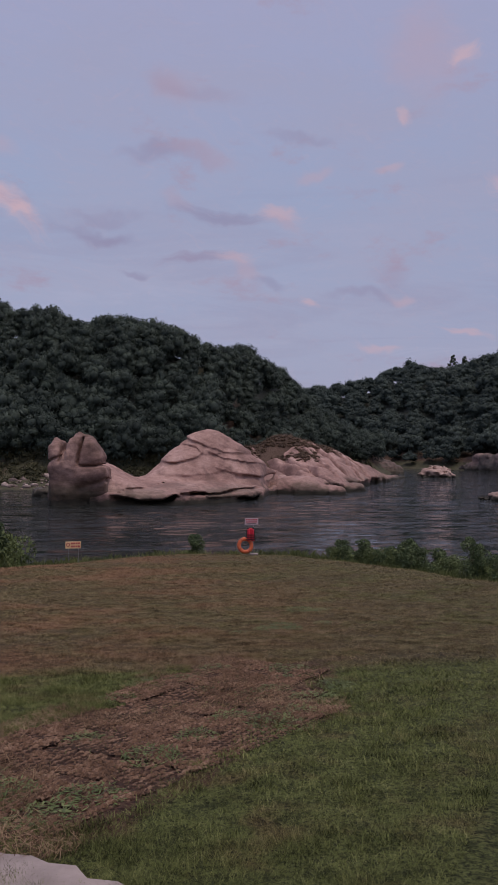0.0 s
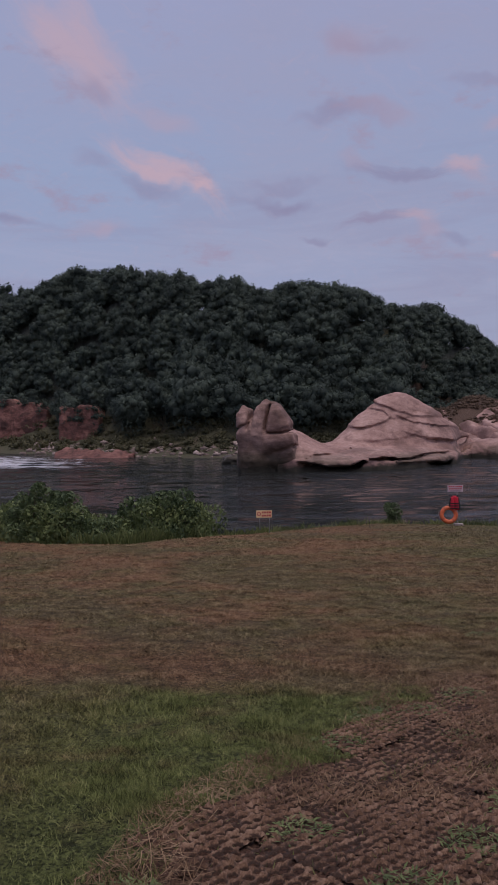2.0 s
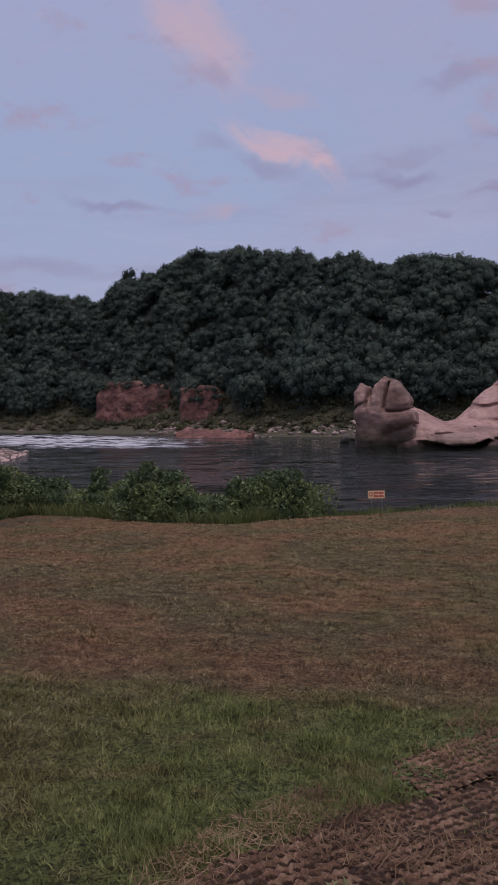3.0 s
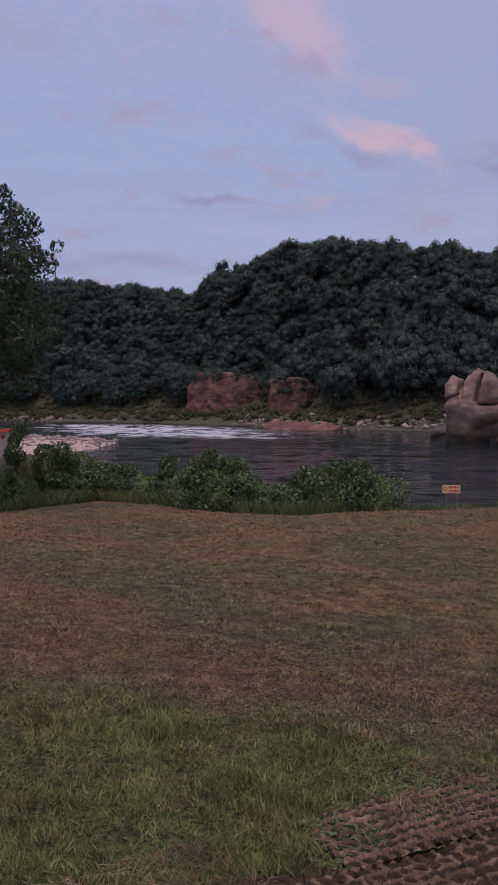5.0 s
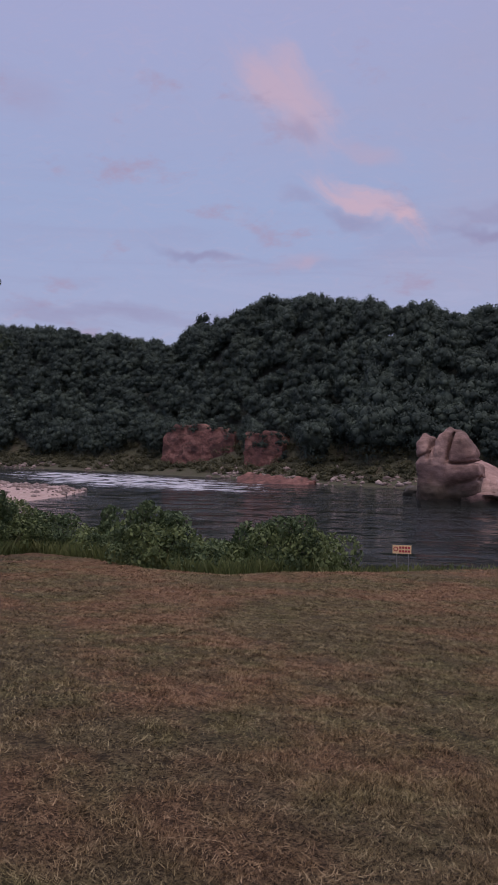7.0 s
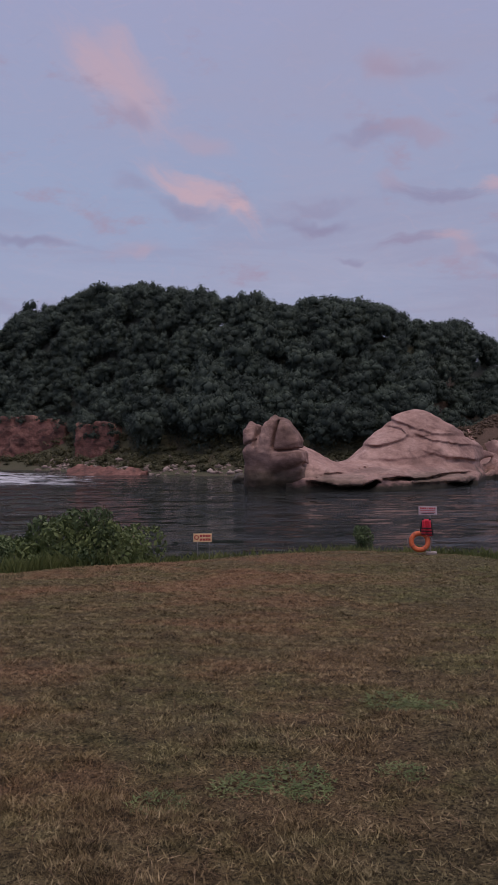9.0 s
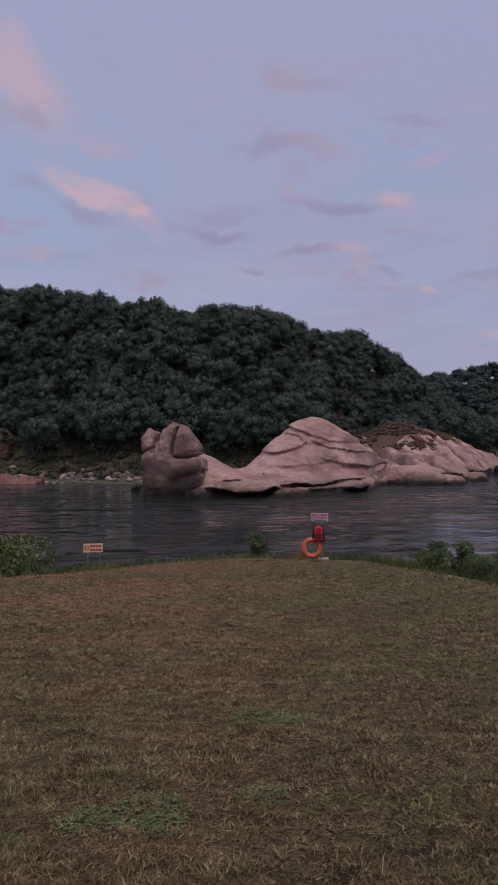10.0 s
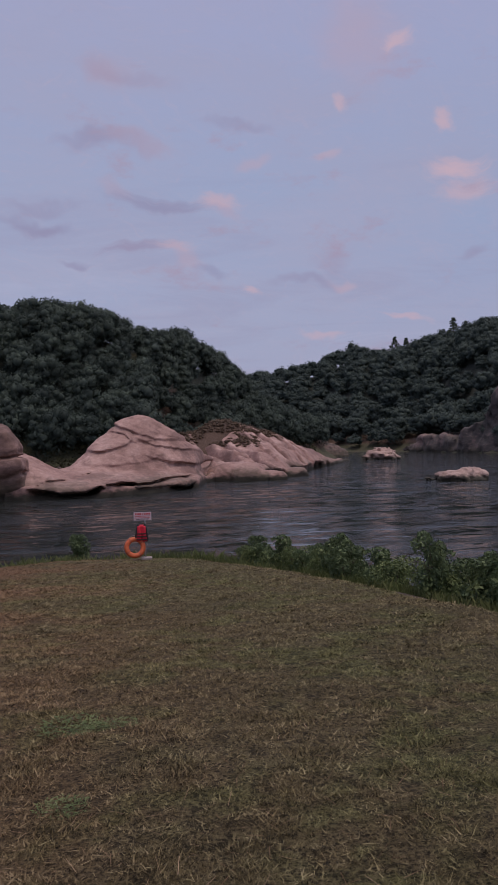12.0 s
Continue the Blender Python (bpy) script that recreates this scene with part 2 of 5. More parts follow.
dusk = cloud(dusk, 12.7, 11.3, 3.0, 0.4, 3, 0.1, 0.48)
dusk = cloud(dusk, 15.4, 11.2, 1.3, 0.4, 5, 0.85, 0.5)
dusk = cloud(dusk, 14.4, 12.8, 1.5, 0.8, -20, 0.25, 0.38)
dusk = cloud(dusk, 8.6, 10.7, 0.8, 0.3, 10, 0.95, 0.62)
dusk = cloud(dusk, 13.8, 7.9, 1.8, 0.3, 4, 0.9, 0.6)
dusk = cloud(dusk, 20.0, 8.5, 1.9, 0.3, 8, 0.9, 0.65)
dusk = cloud(dusk, 24.7, 13.1, 1.3, 0.6, -25, 0.1, 0.48)
dusk = cloud(dusk, -28.2, 14.4, 3.0, 0.4, -3, 0, 0.45)
dusk = cloud(dusk, -40.9, 23.9, 3.8, 1.5, 0, 0.3, 0.3)
dusk = cloud(dusk, -31.6, 9.8, 13.5, 0.8, 0, 0.1, 0.38)
dusk = cloud(dusk, -20.3, 13.5, 2.5, 0.6, 5, 0.6, 0.35)
air = node(wt, "ShaderNodeBackground", Color=dusk, Strength=1.0)
wt.links.new(air.outputs[0], node(wt, "ShaderNodeOutputWorld").inputs[0])

sun = bpy.data.lights.new("sun", "SUN")
sun.energy, sun.angle, sun.color = 1.6, radians(46), (1.0, 0.86, 0.78)
sun_ob = new("sun", sun)
sun_ob.matrix_world = look((0, 0, 0), (-math.sin(SUN_TURN), -math.cos(SUN_TURN), -math.tan(radians(78))))
# ---------------------------------------------------------------- surfaces
def lawn_masks(tr):
    """Green share of the turf by the plan of the lawn."""
    co = node(tr, "ShaderNodeTexCoord").outputs["Object"]
    xyz = node(tr, "ShaderNodeSeparateXYZ", Vector=co)
    x, y = xyz.outputs[0], xyz.outputs[1]
    big, mid = spot(tr, 0.55, 4, 0.6, co), spot(tr, 2.2, 4, 0.6, co)
    edge = calc(tr, "ADD", y, calc(tr, "MULTIPLY", calc(tr, "SUBTRACT", big, 0.5), 1.3))
    edge = calc(tr, "ADD", edge, calc(tr, "MULTIPLY", calc(tr, "SUBTRACT", mid, 0.5), 0.7))
    near = between(tr, edge, 1.55, 1.0)
    green = calc(tr, "MULTIPLY", near, calc(tr, "MULTIPLY", between(tr, x, 3.0, -0.5, 0.55, 1.0), between(tr, x, -5.6, -4.2, 0.5, 1.0)))
    patch = calc(tr, "MULTIPLY", between(tr, big, 0.47, 0.60), between(tr, mid, 0.40, 0.56))
    patch = calc(tr, "MULTIPLY", patch, between(tr, x, -3.0, 1.5, 0.2, 0.38))
    return co, calc(tr, "MAXIMUM", calc(tr, "MULTIPLY", green, between(tr, mid, 0.26, 0.52, 0.45, 1.0)), patch), mid, big


def turf_material(name, blades):
    ma, tr, b = material(name)
    co, green, mid, big = lawn_masks(tr)
    xyz = node(tr, "ShaderNodeSeparateXYZ", Vector=co)
    if blades:
        v = calc(tr, "MULTIPLY_ADD", node(tr, "ShaderNodeNewGeometry").outputs["Random Per Island"], 0.70, 0.10)
        # hollows between clumps: their shade is put into the blade colour
        clump = spot(tr, 6.5, 4, 0.7, co, (0.6, 1.0, 1.0))
        v = calc(tr, "ADD", v, between(tr, clump, 0.34, 0.66, -0.24, 0.2))
    else:
        # thatch and soil below the blades, toned down for the shade in the gaps
        v = calc(tr, "MULTIPLY", calc(tr, "MULTIPLY", between(tr, spot(tr, 36, 5, 0.8, co), 0.38, 0.60), between(tr, spot(tr, 8, 4, 0.7, co), 0.36, 0.54, 0.3, 1.0)), 0.50)
    dry = ramp(tr, v, [(0.0, (0.022, 0.019, 0.010)), (0.2, (0.080, 0.068, 0.035)), (0.5, (0.170, 0.146, 0.075)), (1.0, (0.37, 0.325, 0.185))])
    red = ramp(tr, v, [(0.0, (0.040, 0.024, 0.014)), (0.2, (0.135, 0.079, 0.045)), (0.5, (0.265, 0.158, 0.090)), (1.0, (0.44, 0.295, 0.18))])
    rust = calc(tr, "MULTIPLY", between(tr, spot(tr, 0.38, 4, 0.6, co), 0.40, 0.58, 0.2, 1.0), between(tr, xyz.outputs[0], 2.0, -4.5, 0.15, 1.0))
    dry = mix(tr, rust, dry, red)
    fresh = ramp(tr, v, [(0.0, (0.028, 0.034, 0.014)), (0.2, (0.084, 0.099, 0.034)), (0.5, (0.168, 0.192, 0.066)), (1.0, (0.29, 0.305, 0.125))])
    tone = mix(tr, green, dry, fresh)
    tr.links.new(tone, b.inputs["Base Color"])
    b.inputs["Roughness"].default_value = 0.85
    b.inputs["Specular IOR Level"].default_value = 0.15
    if not blades:
        # bare soil where the pavers lie
        px, py = calc(tr, "ADD", xyz.outputs[0], 2.45), calc(tr, "ADD", xyz.outputs[1], 0.6)
        along = calc(tr, "DIVIDE", calc(tr, "ADD", calc(tr, "MULTIPLY", px, 0.42), calc(tr, "MULTIPLY", py, 0.907)), 2.7)
        across = calc(tr, "DIVIDE", calc(tr, "SUBTRACT", calc(tr, "MULTIPLY", px, 0.907), calc(tr, "MULTIPLY", py, 0.42)), 0.85)
        worn = calc(tr, "ADD", calc(tr, "ADD", calc(tr, "POWER", calc(tr, "ABSOLUTE", along), 4.0), calc(tr, "POWER", calc(tr, "ABSOLUTE", across), 4.0)), calc(tr, "MULTIPLY", calc(tr, "SUBTRACT", mid, 0.5), 1.2))
        soil = ramp(tr, v, [(0.02, (0.045, 0.026, 0.019)), (0.3, (0.13, 0.072, 0.052))])
        tr.links.new(mix(tr, between(tr, worn, 1.2, 0.8), tone, soil), b.inputs["Base Color"])
        relief(tr, b, spot(tr, 34, 6, 0.75, co), 1.0, 0.05)
    return ma


TURF, BLADE = turf_material("mown_turf", False), turf_material("grass_blade", True)


def earth_material():
    ma, tr, b = material("river_bank_earth")
    co = node(tr, "ShaderNodeTexCoord").outputs["Object"]
    n, g = spot(tr, 0.35, 5, 0.6, co), spot(tr, 4.0, 6, 0.7, co)
    soil = ramp(tr, g, [(0.25, (0.05, 0.04, 0.026)), (0.7, (0.12, 0.09, 0.062))])
    herb = ramp(tr, g, [(0.25, (0.04, 0.042, 0.022)), (0.75, (0.09, 0.085, 0.045))])
    tone = mix(tr, between(tr, n, 0.30, 0.50), soil, herb)
    z = node(tr, "ShaderNodeSeparateXYZ", Vector=co).outputs[2]
    # leaf litter under the woods, darkened for the shade between the trees
    shaded_litter = ramp(tr, g, [(0.25, (0.018, 0.022, 0.018)), (0.75, (0.045, 0.052, 0.040))])
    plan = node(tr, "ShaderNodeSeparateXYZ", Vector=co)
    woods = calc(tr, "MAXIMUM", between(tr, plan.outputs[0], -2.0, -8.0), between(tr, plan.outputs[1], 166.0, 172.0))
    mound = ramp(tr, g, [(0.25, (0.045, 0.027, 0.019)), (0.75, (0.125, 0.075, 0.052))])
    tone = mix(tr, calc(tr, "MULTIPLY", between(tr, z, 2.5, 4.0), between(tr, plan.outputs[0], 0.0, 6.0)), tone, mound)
    tr.links.new(mix(tr, calc(tr, "MULTIPLY", between(tr, z, 6.5, 8.0), woods), tone, shaded_litter), b.inputs["Base Color"])
    b.inputs["Roughness"].default_value = 0.9
    relief(tr, b, g, 0.8, 0.25)
    return ma


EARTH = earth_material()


def rock_material(name, dark, mid, light, scale=1.0, wet=True, mossy=(2.8, 0.9), share=0.7, grown=(0.42, 0.56)):
    ma, tr, b = material(name)
    co = node(tr, "ShaderNodeTexCoord").outputs["Object"]
    n1, n2, n3 = spot(tr, 0.22 * scale, 5, 0.6, co), spot(tr, 1.1 * scale, 6, 0.65, co, (1, 1, 2.4)), spot(tr, 9 * scale, 5, 0.7, co)
    v = calc(tr, "ADD", calc(tr, "MULTIPLY", n1, 0.5), calc(tr, "ADD", calc(tr, "MULTIPLY", n2, 0.35), calc(tr, "MULTIPLY", n3, 0.15)))
    tone = ramp(tr, v, [(0.34, dark), (0.48, mid), (0.62, light)])
    streak = spot(tr, 0.9 * scale, 5, 0.7, co, (1.0, 1.0, 0.25))
    tone = mix(tr, between(tr, streak, 0.54, 0.70, 0.0, 0.35), tone, tuple(c * 0.55 for c in dark))
    stain = spot(tr, 0.16 * scale, 4, 0.65, co, (1.0, 0.5, 1.3), 1.0)
    tone = mix(tr, between(tr, stain, 0.48, 0.62, 0.0, 0.62), tone, tuple(c * 0.8 for c in dark))
    if wet:
        z = node(tr, "ShaderNodeSeparateXYZ", Vector=co).outputs[2]
        line = calc(tr, "ADD", z, calc(tr, "MULTIPLY", calc(tr, "SUBTRACT", n2, 0.5), 1.2))
        moss = calc(tr, "MULTIPLY", between(tr, line, *mossy), between(tr, n1, *grown))
        tone = mix(tr, calc(tr, "MULTIPLY", moss, share), tone, (0.062, 0.053, 0.032))
        tone = mix(tr, between(tr, line, 0.95, 0.35), tone, (0.034, 0.03, 0.02))
    tr.links.new(tone, b.inputs["Base Color"])
    b.inputs["Roughness"].default_value = 0.82
    hgt = calc(tr, "ADD", n2, calc(tr, "MULTIPLY", n3, 0.35))
    relief(tr, b, hgt, 0.4, 0.12 / scale)
    return ma


PINK_ROCK = rock_material("pink_granite", (0.17, 0.095, 0.08), (0.335, 0.205, 0.178), (0.50, 0.335, 0.297))
MOSSY_ROCK = rock_material("pink_granite_moss", (0.105, 0.062, 0.05), (0.215, 0.128, 0.108), (0.40, 0.26, 0.225), 1.0, True, (3.8, 1.2), 0.8, (0.30, 0.52))
PALE_ROCK = rock_material("pale_river_rock", (0.2, 0.13, 0.11), (0.38, 0.26, 0.225), (0.52, 0.38, 0.335), 1.0, True, (1.2, 0.2), 0.3)
RED_ROCK = rock_material("red_cliff_rock", (0.04, 0.02, 0.017), (0.15, 0.062, 0.05), (0.30, 0.15, 0.12), 1.8, False)
GREY_ROCK = rock_material("grey_cliff_rock", (0.035, 0.032, 0.03), (0.10, 0.082, 0.075), (0.27, 0.18, 0.16), 0.5)
STONE = rock_material("river_cobble", (0.11, 0.08, 0.07), (0.25, 0.185, 0.165), (0.42, 0.34, 0.31), 2.0, False)


def sand_material():
    ma, tr, b = material("pale_sand")
    g = spot(tr, 3.0, 6, 0.7)
    tr.links.new(ramp(tr, g, [(0.25, (0.30, 0.20, 0.175)), (0.7, (0.55, 0.41, 0.37))]), b.inputs["Base Color"])
    b.inputs["Roughness"].default_value = 0.95
    relief(tr, b, spot(tr, 6, 6, 0.75), 0.6, 0.12)
    return ma


SAND = sand_material()


def water_material():
    ma, tr, b = material("river_water")
    co = node(tr, "ShaderNodeTexCoord").outputs["Object"]
    flow = node(tr, "ShaderNodeMapping", Vector=co, Rotation=(0, 0, radians(-14))).outputs[0]
    xyz = node(tr, "ShaderNodeSeparateXYZ", Vector=co)
    x, y = xyz.outputs[0], xyz.outputs[1]
    long = spot(tr, 0.28, 4, 0.5, flow, (0.7, 1.1, 1.0), 0.6)
    chop = spot(tr, 1.0, 4, 0.6, flow, (0.8, 1.1, 1.0), 0.9)
    ripple = spot(tr, 2.4, 4, 0.65, flow, (0.7, 1.3, 1.0), 0.6)
    calm = between(tr, spot(tr, 0.06, 4, 0.6, flow, (0.45, 1.5, 1.0), 0.8), 0.42, 0.53)
    streaks = between(tr, spot(tr, 0.55, 5, 0.62, flow, (0.4, 1.1, 1.0), 1.2), 0.45, 0.56)
    rough = calc(tr, "MULTIPLY_ADD", streaks, calc(tr, "MULTIPLY_ADD", calm, 1.5, 0.75), 0.06)
    hgt = calc(tr, "ADD", calc(tr, "MULTIPLY", long, 0.7), calc(tr, "MULTIPLY", rough, calc(tr, "ADD", calc(tr, "MULTIPLY", chop, 1.0), calc(tr, "MULTIPLY", ripple, 0.42))))
    # rapids
    dx, dy = calc(tr, "ADD", x, 80.0), calc(tr, "SUBTRACT", y, 116.0)
    cx = calc(tr, "DIVIDE", calc(tr, "SUBTRACT", calc(tr, "MULTIPLY", dx, 0.85), calc(tr, "MULTIPLY", dy, 0.52)), 52.0)
    cy = calc(tr, "DIVIDE", calc(tr, "ADD", calc(tr, "MULTIPLY", dx, 0.52), calc(tr, "MULTIPLY", dy, 0.85)), 19.0)
    reach = calc(tr, "ADD", calc(tr, "MULTIPLY", cx, cx), calc(tr, "MULTIPLY", cy, cy))
    reach = between(tr, reach, 1.0, 0.1)
    crest = spot(tr, 0.42, 6, 0.72, flow, (0.30, 1.5, 1.0), 1.2)
    foam = between(tr, calc(tr, "ADD", crest, calc(tr, "MULTIPLY_ADD", reach, 0.17, -0.16)), 0.445, 0.56)
    foam = calc(tr, "MULTIPLY", foam, between(tr, reach, 0.0, 0.3))
    tr.links.new(mix(tr, foam, (0.016, 0.019, 0.017), (0.62, 0.62, 0.68)), b.inputs["Base Color"])
    tr.links.new(calc(tr, "MULTIPLY_ADD", foam, 0.7, 0.035), b.inputs["Roughness"])
    b.inputs["IOR"].default_value = 1.33
    relief(tr, b, calc(tr, "ADD", hgt, calc(tr, "MULTIPLY", calc(tr, "MULTIPLY", reach, crest), 1.8)), 1.0, 0.11)
    return ma


WATER = water_material()
# darkest leaf tone lifted a little for the haze over the hill
FOREST = leaf_material("forest_leaf", (0.024, 0.036, 0.032), (0.050, 0.070, 0.059), (0.094, 0.124, 0.098), 0.22, 0.75, 0.3)
# haze of distance put into the colour: paler, bluer, low in contrast
HAZED_FOREST = leaf_material("hazed_forest_leaf", (0.036, 0.051, 0.047), (0.060, 0.082, 0.073), (0.088, 0.114, 0.097), 0.10, 0.8, 0.2)
SCRUB = leaf_material("shore_scrub_leaf", (0.04, 0.042, 0.022), (0.08, 0.08, 0.042), (0.125, 0.115, 0.062), 0.2)
BROWN_SCRUB = leaf_material("dry_scrub", (0.07, 0.047, 0.032), (0.13, 0.089, 0.062), (0.19, 0.135, 0.095), 0.3)
BUSH_LEAF = leaf_material("bush_leaf", (0.03, 0.048, 0.022), (0.088, 0.128, 0.058), (0.20, 0.25, 0.115), 0.8)
REED = leaf_material("bank_grass", (0.065, 0.085, 0.028), (0.15, 0.178, 0.062), (0.28, 0.29, 0.12), 0.8)
LIGHT_LEAF = leaf_material("light_bush_leaf", (0.05, 0.07, 0.026), (0.125, 0.165, 0.062), (0.24, 0.28, 0.115), 0.8)
TREE_LEAF = leaf_material("dark_tree_leaf", (0.02, 0.03, 0.018), (0.05, 0.07, 0.04), (0.105, 0.135, 0.075), 0.5)
BARK = plain("grey_brown_bark", (0.10, 0.075, 0.055), 0.9, 0, 0.4, 8, 0.02)
# ---------------------------------------------------------------- ground, river, lawn
SHORE_X = [-900, -300, -169, -107, -69, -50, -28, -10, 2, 12, 30, 52, 62, 84, 92, 110, 119, 150, 300, 900]
SHORE_Y = [230, 190, 164, 150, 136, 124, 118.5, 121, 130, 146, 174, 205, 240, 338, 327, 300, 245, 228, 200, 160]
CREST_B = [-3, -0.835, -0.66, -0.58, -0.542, -0.455, -0.372, -0.254, -0.17, -0.09, -0.032, 0.04, 0.097, 0.124, 0.15, 0.19, 0.24]
CREST_E = [0.14, 0.1466, 0.1412, 0.1367, 0.1653, 0.1889, 0.1995, 0.1905, 0.184, 0.1854, 0.1692, 0.1449, 0.1268, 0.100, 0.062, 0.035, 0.01]
FAR_B = [-3, 0.05, 0.147, 0.22, 0.29, 0.345, 0.426, 0.494, 0.6, 0.9, 3]
FAR_E = [0.07, 0.078, 0.0873, 0.0968, 0.119, 0.1149, 0.1331, 0.1473, 0.16, 0.15, 0.1]
EDGE = [(-40, -6), (-26, 4), (-17.5, 11.0), (-18.4, 14.7), (-19.6, 20.6), (-15.8, 19.6), (-11.8, 16.8), (-10.0, 16.6), (-9.2, 19.0), (-7.8, 20.6),
        (-6.3, 23.6), (-3.7, 26.0), (-0.2, 26.0), (1.2, 24.2), (2.5, 21.4), (3.7, 17.4), (4.35, 13.2), (4.6, 10.9), (4.9, 9.2), (7.5, 3), (16, -8), (40, -60), (-60, -60)]


def edge_distance(x, y):
    """Metres outside the lawn's outline; negative on the lawn."""
    best, inside = np.full(np.shape(x), 1e9), np.zeros(np.shape(x), bool)
    for (ax, ay), (bx, by) in zip(EDGE, EDGE[1:] + EDGE[:1]):
        u = np.clip(((x - ax) * (bx - ax) + (y - ay) * (by - ay)) / ((bx - ax) ** 2 + (by - ay) ** 2), 0, 1)
        best = np.minimum(best, np.hypot(x - ax - u * (bx - ax), y - ay - u * (by - ay)))
        cross = ((ay > y) != (by > y)) & (x < (bx - ax) * (y - ay) / (by - ay if by != ay else 1e-9) + ax)
        inside ^= cross
    return np.where(inside, -best, best)


def lawn_height(x, y):
    slope = 4.6226 - 0.09193 * y + 0.01874 * x + 0.10 * smooth(16, 24, y) * smooth(-8, -2, x)
    return slope + 0.05 * fbm(x * 0.22, y * 0.22, 3.0, 3) + 0.02 * fbm(x * 1.1, y * 1.1, 7.0, 2) + 0.008 * fbm(x * 2.6, y * 3.4, 2.0, 2)


def ground_height(x, y):
    """The whole land: near bank, river bed and the hills behind."""
    e = edge_distance(x, y)
    left = smooth(-12, -19, x)
    fall = np.where(e > 0, e * (0.42 - 0.26 * left), 0)
    near = np.where(e < 0, lawn_height(x, y) - 0.10 + 0.06 * smooth(-0.5, 0, e), np.minimum(lawn_height(np.maximum(x, -40), np.minimum(y, 26)), 4.8) - 0.04 - fall) + 0.10 * fbm(x * 0.8, y * 0.8, 1.0, 3) * smooth(0, 1.5, e)
    near = np.maximum(near, 3.92 - 0.3 * np.maximum(np.hypot(x + 24.3, y - 20.9) - 1.1, 0) ** 2)
    near = np.maximum(near, -1.6)
    near = np.where(y > 45, -1.6, near)
    d = y - np.interp(x, SHORE_X, SHORE_Y) + 1.6 * fbm(x * 0.09, y * 0.05, 9.0, 3)
    b = x / np.maximum(y, 40)
    reach = np.interp(x, SHORE_X, SHORE_Y) + 42
    crest = 6.2 + np.interp(b, CREST_B, CREST_E) * np.hypot(x, reach) - 8.3
    start = np.interp(b, [0, 0.24, 0.28, 0.37, 0.49, 0.8], [352, 352, 340, 320, 272, 255])
    ridge = 6.2 + np.interp(b, FAR_B, FAR_E) * (start + 112) - 10.5
    far = np.where(d < 0, np.maximum(d * 0.25, -1.6), np.minimum(d * 0.22, 2.6) + 3.0 * smooth(11, 17, d) + np.maximum(crest - 5.0, 0) * smooth(13, 42, d) * (x < 66))
    run = np.hypot(x, y)
    hill = np.where(d > 0, ridge * smooth(start, start + 115, run) + 1.0, -1.6)
    back = smooth(48, 100, d) * 6.0
    far = np.maximum(far - back * (x < 66), np.where(y > 215, hill, -1.6))
    mound = 11.4 * np.exp(-((x - 14.0 - 0.42 * (y - 141)) / 9.5) ** 2 - ((y - 145) / 17) ** 2) - 1.6
    far = np.maximum(far, mound)
    far = far + smooth(12, 30, d) * 0.8 * fbm(x * 0.12, y * 0.12, 5.0, 3)
    return np.maximum(near, far)


def spaced(*runs):
    out = []
    for a, b, step in runs:
        out.extend(np.arange(a, b, step))
    return np.array(out + [runs[-1][1]])


gx = spaced((-4000, -900, 500), (-900, -300, 60), (-300, -190, 8), (-190, -30, 2.2), (-30, 12, 0.5), (12, 60, 1.2), (60, 230, 3.5), (230, 900, 50), (900, 4000, 500))
gy = spaced((-4000, -300, 600), (-300, -20, 28), (-20, -6, 2), (-6, 34, 0.5), (34, 100, 2.0), (100, 190, 1.8), (190, 240, 3), (240, 480, 8), (480, 1200, 60), (1200, 4500, 500))
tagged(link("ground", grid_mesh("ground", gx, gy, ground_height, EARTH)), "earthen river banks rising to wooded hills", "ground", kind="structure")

wx = spaced((-900, -190, 20), (-190, 60, 1.3), (60, 170, 4), (170, 900, 40))
wy = spaced((20, 60, 2.0), (60, 150, 0.8), (150, 360, 4.0))


def water_height(x, y):
    rapid = np.exp(-(((x + 80) * 0.85 - (y - 116) * 0.52) / 45) ** 2 - (((x + 80) * 0.52 + (y - 116) * 0.85) / 13) ** 2)
    return 0.015 * fbm(x * 0.25, y * 0.8, 0.0, 3) + rapid * (0.20 * fbm(x * 0.3, y * 0.9, 4.0, 4) + 0.06)


tagged(link("river_water", grid_mesh("river_water", wx, wy, water_height, WATER)), "dark rippling river water with white rapids", "river", kind="structure")

BAR = [(-65, 86.4), (-72, 88.8), (-82, 91.2), (-100, 95.5), (-140, 102), (-150, 70), (-90, 48), (-61, 55.5), (-57.6, 58), (-56.6, 64.4), (-59.5, 75)]


def outline_distance(x, y, ring):
    best, inside = np.full(np.shape(x), 1e9), np.zeros(np.shape(x), bool)
    for (ax, ay), (bx, by) in zip(ring, ring[1:] + ring[:1]):
        u = np.clip(((x - ax) * (bx - ax) + (y - ay) * (by - ay)) / ((bx - ax) ** 2 + (by - ay) ** 2), 0, 1)
        best = np.minimum(best, np.hypot(x - ax - u * (bx - ax), y - ay - u * (by - ay)))
        inside ^= ((ay > y) != (by > y)) & (x < (bx - ax) * (y - ay) / (by - ay if by != ay else 1e-9) + ax)
    return np.where(inside, -best, best)


def bar_height(x, y):
    e = outline_distance(x, y, BAR) + 0.8 * fbm(x * 0.35, y * 0.35, 2.0, 3)
    return np.clip(-e * 0.14, -0.9, 0.42) + 0.05 * fbm(x * 1.1, y * 1.1, 5.0, 2)


